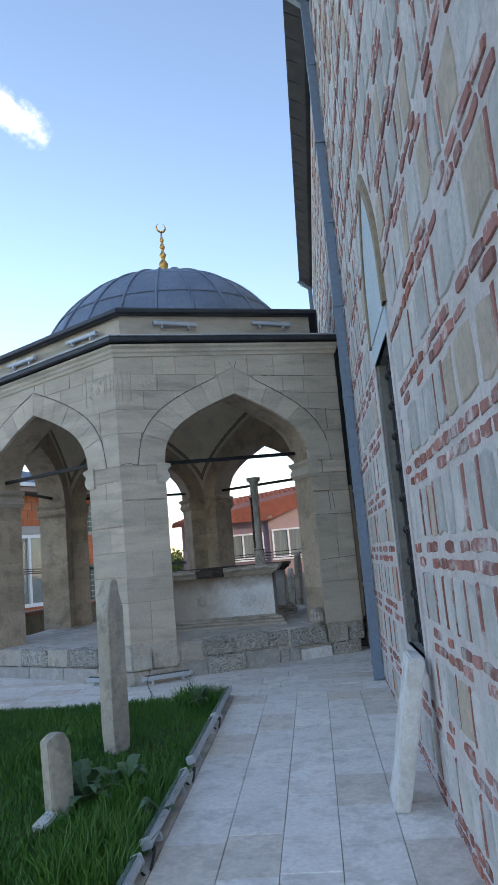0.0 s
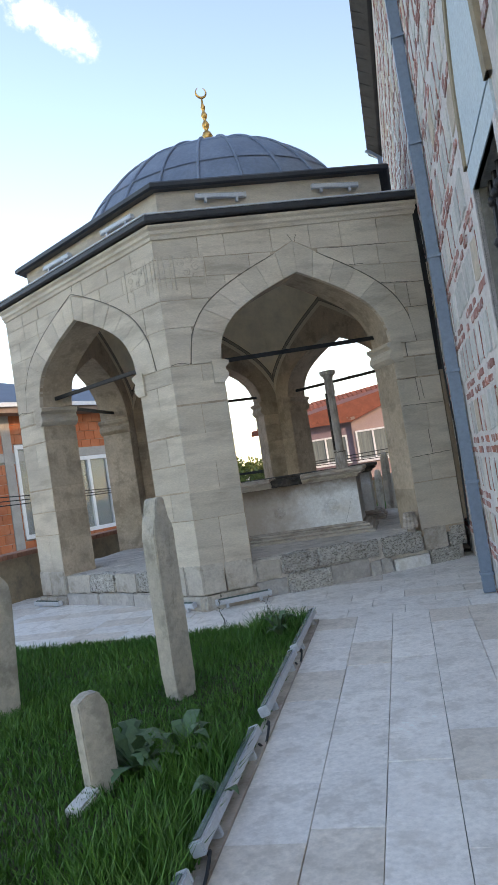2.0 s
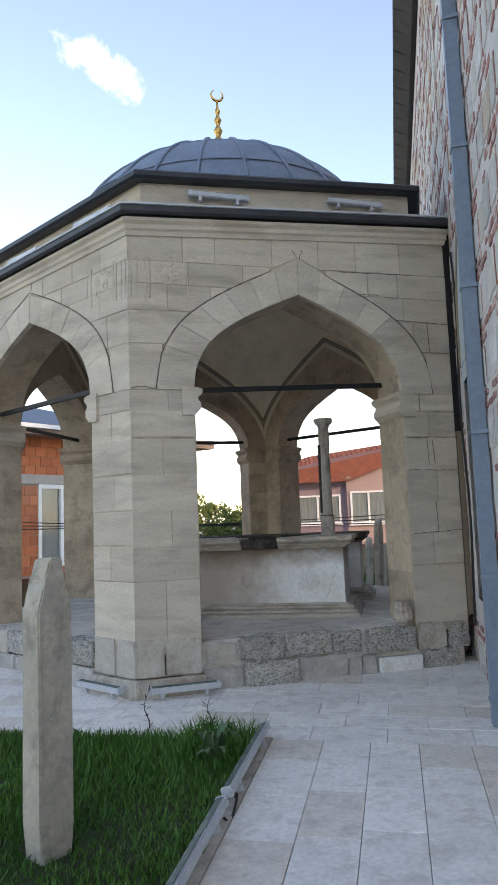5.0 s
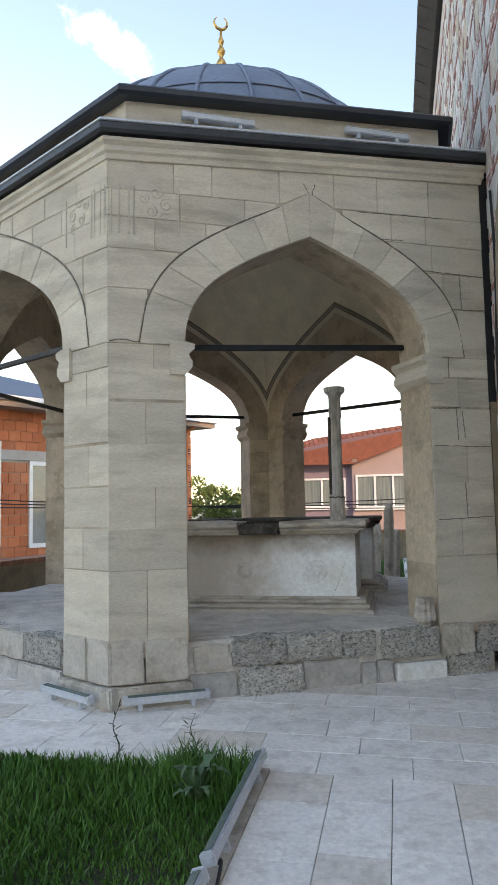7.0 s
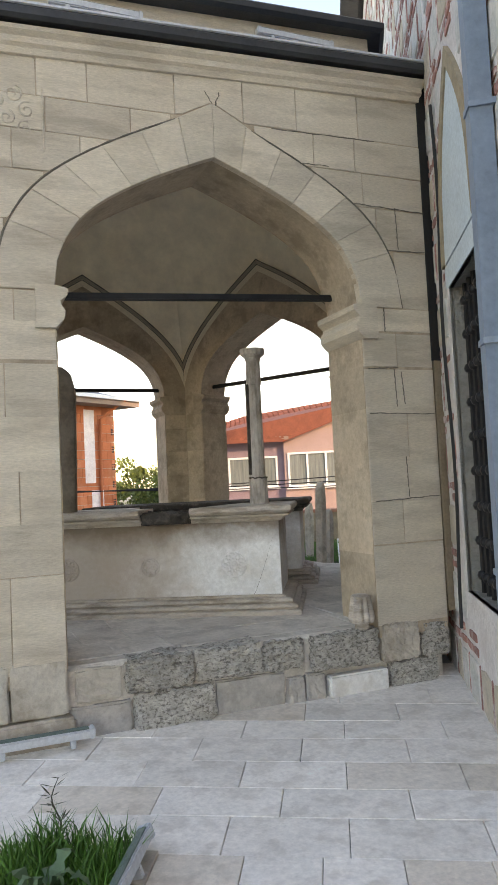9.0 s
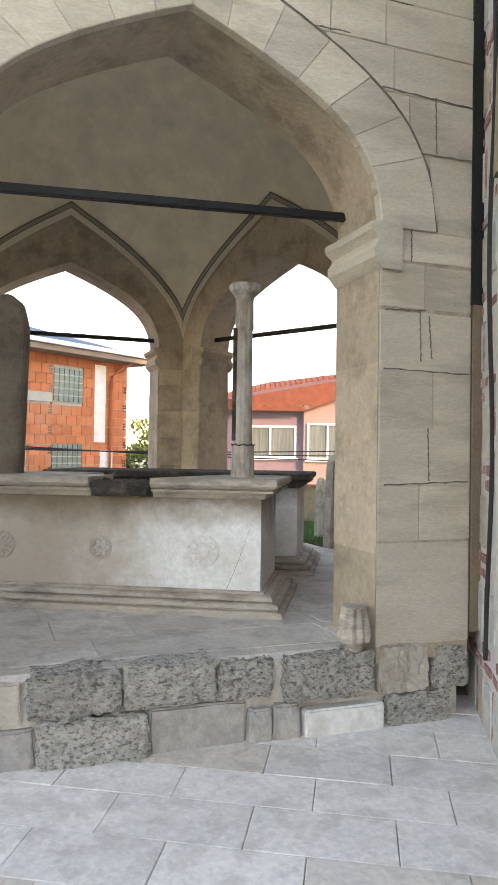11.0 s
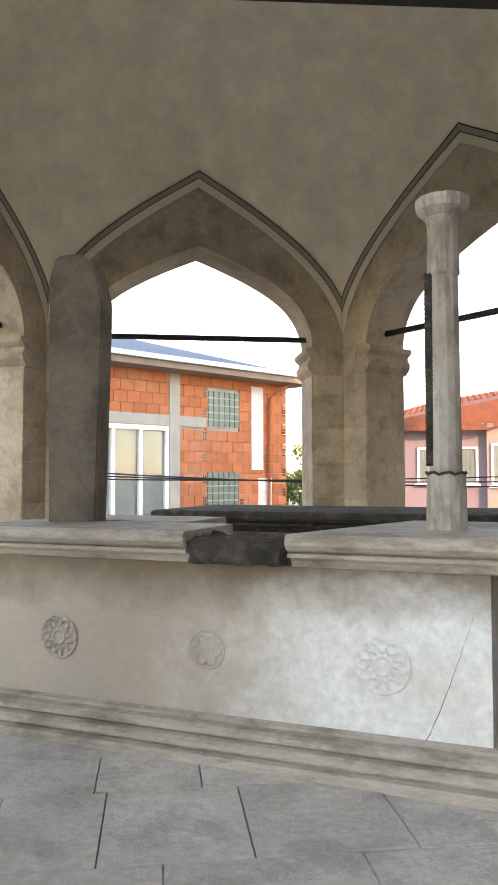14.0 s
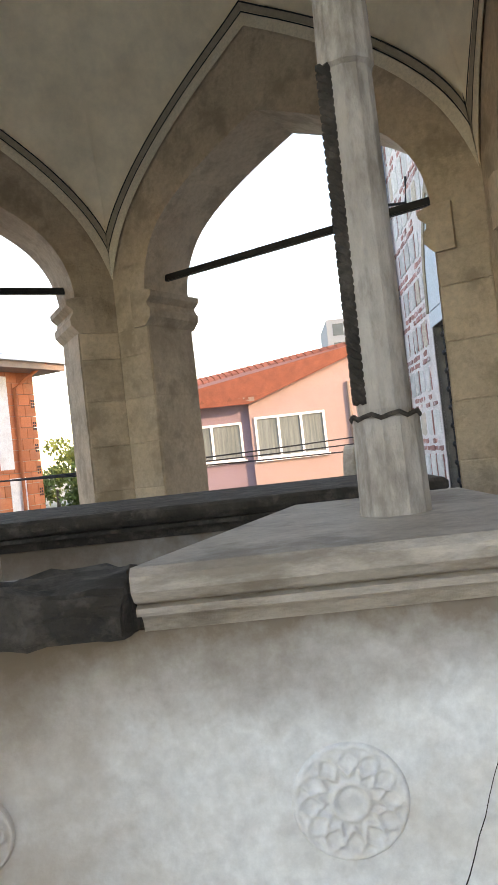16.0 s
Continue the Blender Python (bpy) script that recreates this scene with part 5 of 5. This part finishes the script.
rt = []
NA, NB = 26, 16
for i in range(NA):
    for j in range(NB):
        a0, a1, am = i / NA, (i + 1) / NA, (i + 0.5) / NA
        b0, b1 = j / NB, min(1.0, (j + 1.1) / NB)
        rt.append(([on_roof(a0, b0, 0.02), on_roof(am, b0, 0.12), on_roof(a1, b0, 0.02), on_roof(a0, b1, 0.0), on_roof(am, b1, 0.08), on_roof(a1, b1, 0.0)], [(0, 1, 4, 3), (1, 2, 5, 4), (0, 1, 2)]))
link("roof_tiles", *merge(rt), M_ROOFTILE, pink, "rows of red clay roof tiles")["kind"] = "stuff"
link("roof_deck", [q - Vector((0, 0, e)) for e in (0.02, 0.1) for q in Q], [(0, 1, 2, 3), (4, 5, 6, 7), (0, 1, 5, 4), (1, 2, 6, 5), (2, 3, 7, 6), (3, 0, 4, 7)], M_ROOFTILE, pink)
link("rain_pipe", *tube([ph(3.35 + 0.0, 3.3, 0.06), ph(3.35, -1, 0.06)], 0.05, 8), M_FASCIA, pink)

# far block of flats with roof plant behind the pink house
flats = thing("block_of_flats", uk(60, 6, 0), "pale block of flats far behind the houses", "building")
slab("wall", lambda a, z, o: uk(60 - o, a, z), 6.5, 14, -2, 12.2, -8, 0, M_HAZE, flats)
for i in range(5):
    for j in range(2):
        slab("window", lambda a, z, o: uk(60 - o, a, z), 7 + i * 1.4, 7.9 + i * 1.4, 9.2 + j * 1.6, 10.2 + j * 1.6, -0.05, 0.03, M_DARKGLASS, flats)
for i, (x, z) in enumerate(((30, 24), (38, 31), (44, 20), (50, 27))):
    tw = thing("distant_tower", (x - 8, 260, 0), "hazy pale tower block on the horizon", "building", "distant towers")
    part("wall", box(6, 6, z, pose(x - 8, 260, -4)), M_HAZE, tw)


# ---- garden walls ----
def garden_wall(p0, p1, z0, z1, label, m_):
    g = thing("garden_wall", ((p0[0] + p1[0]) / 2, (p0[1] + p1[1]) / 2, z0), label, "wall")
    a, b = Vector((*p0, 0)), Vector((*p1, 0))
    t = (b - a).normalized()
    s = Vector((-t.y, t.x, 0))
    link("wall", *loft([[q + s * o + Vector((0, 0, z)) for o, z in ((-0.15, z0), (-0.15, z1), (0.15, z1), (0.15, z0))] for q in (a, b)]), m_, g)
    cap = []
    n = int((b - a).length / 0.11)
    for i in range(n):
        q = a + (b - a) * ((i + 0.5) / n)
        cap.append(loft([[q + t * e * 0.05 + s * o + Vector((0, 0, z)) for e, o in ((-1, -0.2), (1, -0.2), (1, 0.2), (-1, 0.2))] for z in (z1, z1 + 0.07)]))
    link("cap_bricks", *merge(cap), M_CAPBRICK, g, "row of red cap bricks")["kind"] = "stuff"


garden_wall((-7.5, -3.3), (0.8, 6.65), -0.2, 0.78, "low stone garden wall with a red brick cap", M_GARDENWALL)
pa, pb_ = uk(10.5, -2.5), uk(10.5, 9)
garden_wall((pa.x, pa.y), (pb_.x, pb_.y), -0.2, 0.8, "sunlit low garden wall with a red brick cap", M_GARDENWALL)
tagged(link("back_kerb", *loft([[uk(u, k, z) for k, z in ((2.15, 0.05), (2.15, 0.2), (2.3, 0.2), (2.3, 0.05))] for u in (4.0, 9.8)]), M_CLEAN), "white marble kerb beside the grass", "kerb", kind="structure")
for n, u, h in ((1.86, 4.6, 1.5), (1.98, 5.6, 1.0), (1.6, 6.8, 1.1), (2.7, 7.8, 0.9)):
    p = uk(u, n)
    gravestone("gravestone", p.x, p.y, h, 0.14, 0.12, 30, (1, 2), "round", M_GRAVE, "thin leaning gravestone behind the tomb")


# ---- trees, wires ----
def tree(x, y, z, h, r, seed, label):
    r_ = random.Random(seed)
    p = thing("tree", (x, y, z), label, "tree", "far trees")
    link("trunk", *tube([Vector((x, y, z + h * 0.6 * i / 5)) for i in range(6)], [0.16 - 0.02 * i for i in range(6)], 8), M_BARK, p)
    lv = []
    cl = [Vector((x + r_.uniform(-1, 1) * r, y + r_.uniform(-1, 1) * r, z + h * r_.uniform(0.35, 1.0))) for _ in range(16)]
    for _ in range(1500):
        c = r_.choice(cl)
        d_ = Vector((r_.gauss(0, 1), r_.gauss(0, 1), r_.gauss(0, 1))).normalized()
        q = c + d_ * r * 0.45 * r_.random() ** 0.4
        a = Vector((r_.gauss(0, 1), r_.gauss(0, 1), r_.gauss(0, 1))).normalized() * 0.11
        b = a.cross(d_).normalized() * 0.07
        lv.append(([q - a, q - b, q + a, q + b], [(0, 1, 2, 3)]))
    vv, ff = merge(lv)
    me = bpy.data.meshes.new("crown")
    me.from_pydata([tuple(q) for q in vv], [], ff)
    me.materials.append(M_TREE)
    ob = new("crown", me)
    ob.parent, ob.matrix_parent_inverse = p, Matrix.Translation(-BASE[p.name])


for i, (x, y, h) in enumerate(((7.4, 27, 3.4), (8.6, 29, 3.3), (6.4, 30, 3.6), (9.9, 28, 3.0), (8.0, 34, 4.2), (5.6, 33, 3.8))):
    tree(x, y, -1.5, h + 0.4, 1.1, 20 + i, "leafy green tree beyond the houses")
for i in range(3):
    a, b = oh_(9, 1.9 - 0.1 * i, 1.5), uk(14, 8, 1.5 + 0.25 * i)
    pts = [a.lerp(b, j / 24) - Vector((0, 0, 1.2 * (j / 24) * (1 - j / 24))) for j in range(25)]
    tagged(link("overhead_wire", *tube(pts, 0.012, 5), M_CABLE), "thin black overhead wire", "wire", "overhead wires")

# ---- facing stones and paving slabs ----
COURSES = [0.5, 1.02, 1.4, 1.74, 2.08, 2.4, 2.6]
for phi in (-90, -150, 150, 90, 30):
    w = face_frame(phi)
    ih = (H_HEX - WALL_T) / math.sqrt(3)
    for s in (-1, 1):
        for z0, z1 in zip(COURSES, COURSES[1:]):
            z0, z1 = z0 + 0.002, z1 - 0.002 + rs.uniform(-0.002, 0.001)
            jamb = lambda x, y, z, s=s: w(s * (A_HALF - y), x, z)
            v, f = prism([(0.012, z0), (WALL_T - 0.004, z0), (WALL_T - 0.004, z1), (0.012, z1)], jamb, 0.006 + rs.uniform(0, 0.004), -0.03, -0.004)
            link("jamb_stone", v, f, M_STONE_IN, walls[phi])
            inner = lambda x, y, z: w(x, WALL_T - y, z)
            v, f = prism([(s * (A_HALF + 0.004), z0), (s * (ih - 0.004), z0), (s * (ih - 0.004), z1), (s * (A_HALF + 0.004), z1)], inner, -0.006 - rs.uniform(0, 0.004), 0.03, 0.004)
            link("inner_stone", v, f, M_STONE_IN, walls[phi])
for phi in (-90, -150):
    w = face_frame(phi)
    pts = [w(EXT_HALF * x / 24 * 1.004, -0.004, extrados(EXT_HALF * x / 24) + 0.008) for x in range(-24, 25)]
    link("open_joint", *tube(pts, [0.004 + 0.004 * abs(math.sin(i * 1.7)) for i in range(49)], 5), M_MORTAR, walls[phi], "dark open joint round the arch ring")
    cr_ = [w(-1.1 - 0.6 * i / 9, -0.003, 2.862 + 0.012 * math.sin(i * 1.9)) for i in range(10)]
    link("open_joint", *tube(cr_, 0.004, 5), M_MORTAR, walls[phi], "dark cracked joint")
    cr_ = [w(0.02 + 0.006 * math.sin(i * 2.1) + 0.008 * i, -0.004, 4.19 + 0.11 * i / 5) for i in range(6)]
    link("open_joint", *tube(cr_, 0.005, 5), M_MORTAR, walls[phi], "dark crack above the crown")


def scroll(w, cx, cz, r, turns, sgn):
    pts = []
    for i in range(26):
        q = i / 25
        a = sgn * turns * 2 * math.pi * q + 1.2
        pts.append(w(cx + r * (1 - 0.8 * q) * math.cos(a), 0.001, cz + r * (1 - 0.8 * q) * math.sin(a)))
    return tube(pts, 0.007, 5)


for phi, sg in ((-90, -1), (-150, 1)):
    w = face_frame(phi)
    for i, (cx, cz, r) in enumerate(((1.32, 4.08, 0.06), (1.24, 3.98, 0.055), (1.36, 3.92, 0.05), (1.25, 3.86, 0.05), (1.42, 4.02, 0.045))):
        link("carved_scroll", *scroll(w, sg * cx, cz, r, 1.4, 1 if i % 2 else -1), M_STONE, walls[phi], "worn carved leaf scroll", True)
    for x in (1.5, 1.54, 1.62, 1.68, 1.14):
        link("carved_rib", *tube([w(sg * x, -0.002, 3.72 + 0.012 * i + (0.02 if x < 1.2 else 0)) for i in range(34)], 0.008, 5), M_STONE, walls[phi], "worn carved upright rib", True)
w = face_frame(-90)
for x0, z0, x1, z1 in ((1.36, 2.38, 1.37, 2.1), (1.42, 2.36, 1.44, 2.12), (1.13, 2.05, 1.7, 2.04), (1.42, 1.72, 1.43, 1.42), (1.14, 1.4, 1.7, 1.42), (1.3, 2.86, 1.3, 2.66), (1.2, 3.28, 1.7, 3.29),
                       (1.1, 3.62, 1.72, 3.6), (1.45, 3.62, 1.46, 3.3), (0.45, 4.1, 1.3, 4.12), (1.14, 2.38, 1.4, 2.39), (-0.05, 4.3, 0.06, 4.12), (0.5, 3.87, 0.9, 3.88)):
    n_ = 14
    pts = [w(x0 + (x1 - x0) * i / n_ + 0.0022 * math.sin(i * 2.3 + x0 * 9), -0.002, z0 + (z1 - z0) * i / n_ + 0.0022 * math.sin(i * 1.7 + z0 * 5)) for i in range(n_ + 1)]
    link("open_joint", *tube(pts, [0.002 + 0.0028 * abs(math.sin(i * 1.3 + x0)) for i in range(n_ + 1)], 5), M_MORTAR, walls[-90], "dark open joint")
for phi in (-90, -150):
    ashlar(phi, walls[phi])
rt_ = random.Random(11)


def slab_tile(u0, u1, k0, k1, parent):
    g, t = 0.0018, 0.02
    dz = rt_.uniform(-0.002, 0.002)
    a = [on_ground(u, k, dz) for u, k in ((u0 + g, k0 + g), (u1 - g, k0 + g), (u1 - g, k1 - g), (u0 + g, k1 - g))]
    c = sum(a, Vector()) / 4
    top = [p + (c - p).normalized() * 0.004 + Vector((0, 0, 0.0)) for p in a]
    v = [p - Vector((0, 0, 0.025)) for p in a] + [p - Vector((0, 0, 0.003)) for p in a] + top
    f = [(8, 9, 10, 11)] + [q for i in range(4) for q in ((i, (i + 1) % 4, 4 + (i + 1) % 4, 4 + i), (4 + i, 4 + (i + 1) % 4, 8 + (i + 1) % 4, 8 + i))]
    link("paving_slab", v, f, M_TILE, parent)


for k0, k1, off in ((1.28, 1.65, 0.1), (1.65, 1.98, 0.0), (1.98, 2.31, -0.24), (2.31, 2.66, 0.2), (2.66, WALL_K + 0.01, 0.4)):
    u = -4.35
    first = True
    while u > -13.5:
        ln_ = (0.35 + off * 0.5) if first else rt_.choice((0.55, 0.58, 0.6, 0.6))
        slab_tile(u - ln_, u, k0, k1, pavement)
        u -= ln_
        first = False
row, u = 0, -4.35
while u < -1.0:
    u1 = u + (0.34, 0.3, 0.33)[row % 3]
    k = WALL_K + 0.01 - (0.0 if row % 2 else 0.3)
    if row % 2 == 0:
        slab_tile(u, u1, k, WALL_K + 0.01, fore)
    while k > -6.5:
        ln_ = rt_.choice((0.55, 0.6, 0.62))
        c = uk((u + u1) / 2, k - ln_ / 2)
        if max(-c.y, -c.x * 0.866 - c.y * 0.5) > 2.75 or c.x < -3.2:
            slab_tile(u, u1, k - ln_, k, fore)
        k -= ln_
    u = u1
    row += 1
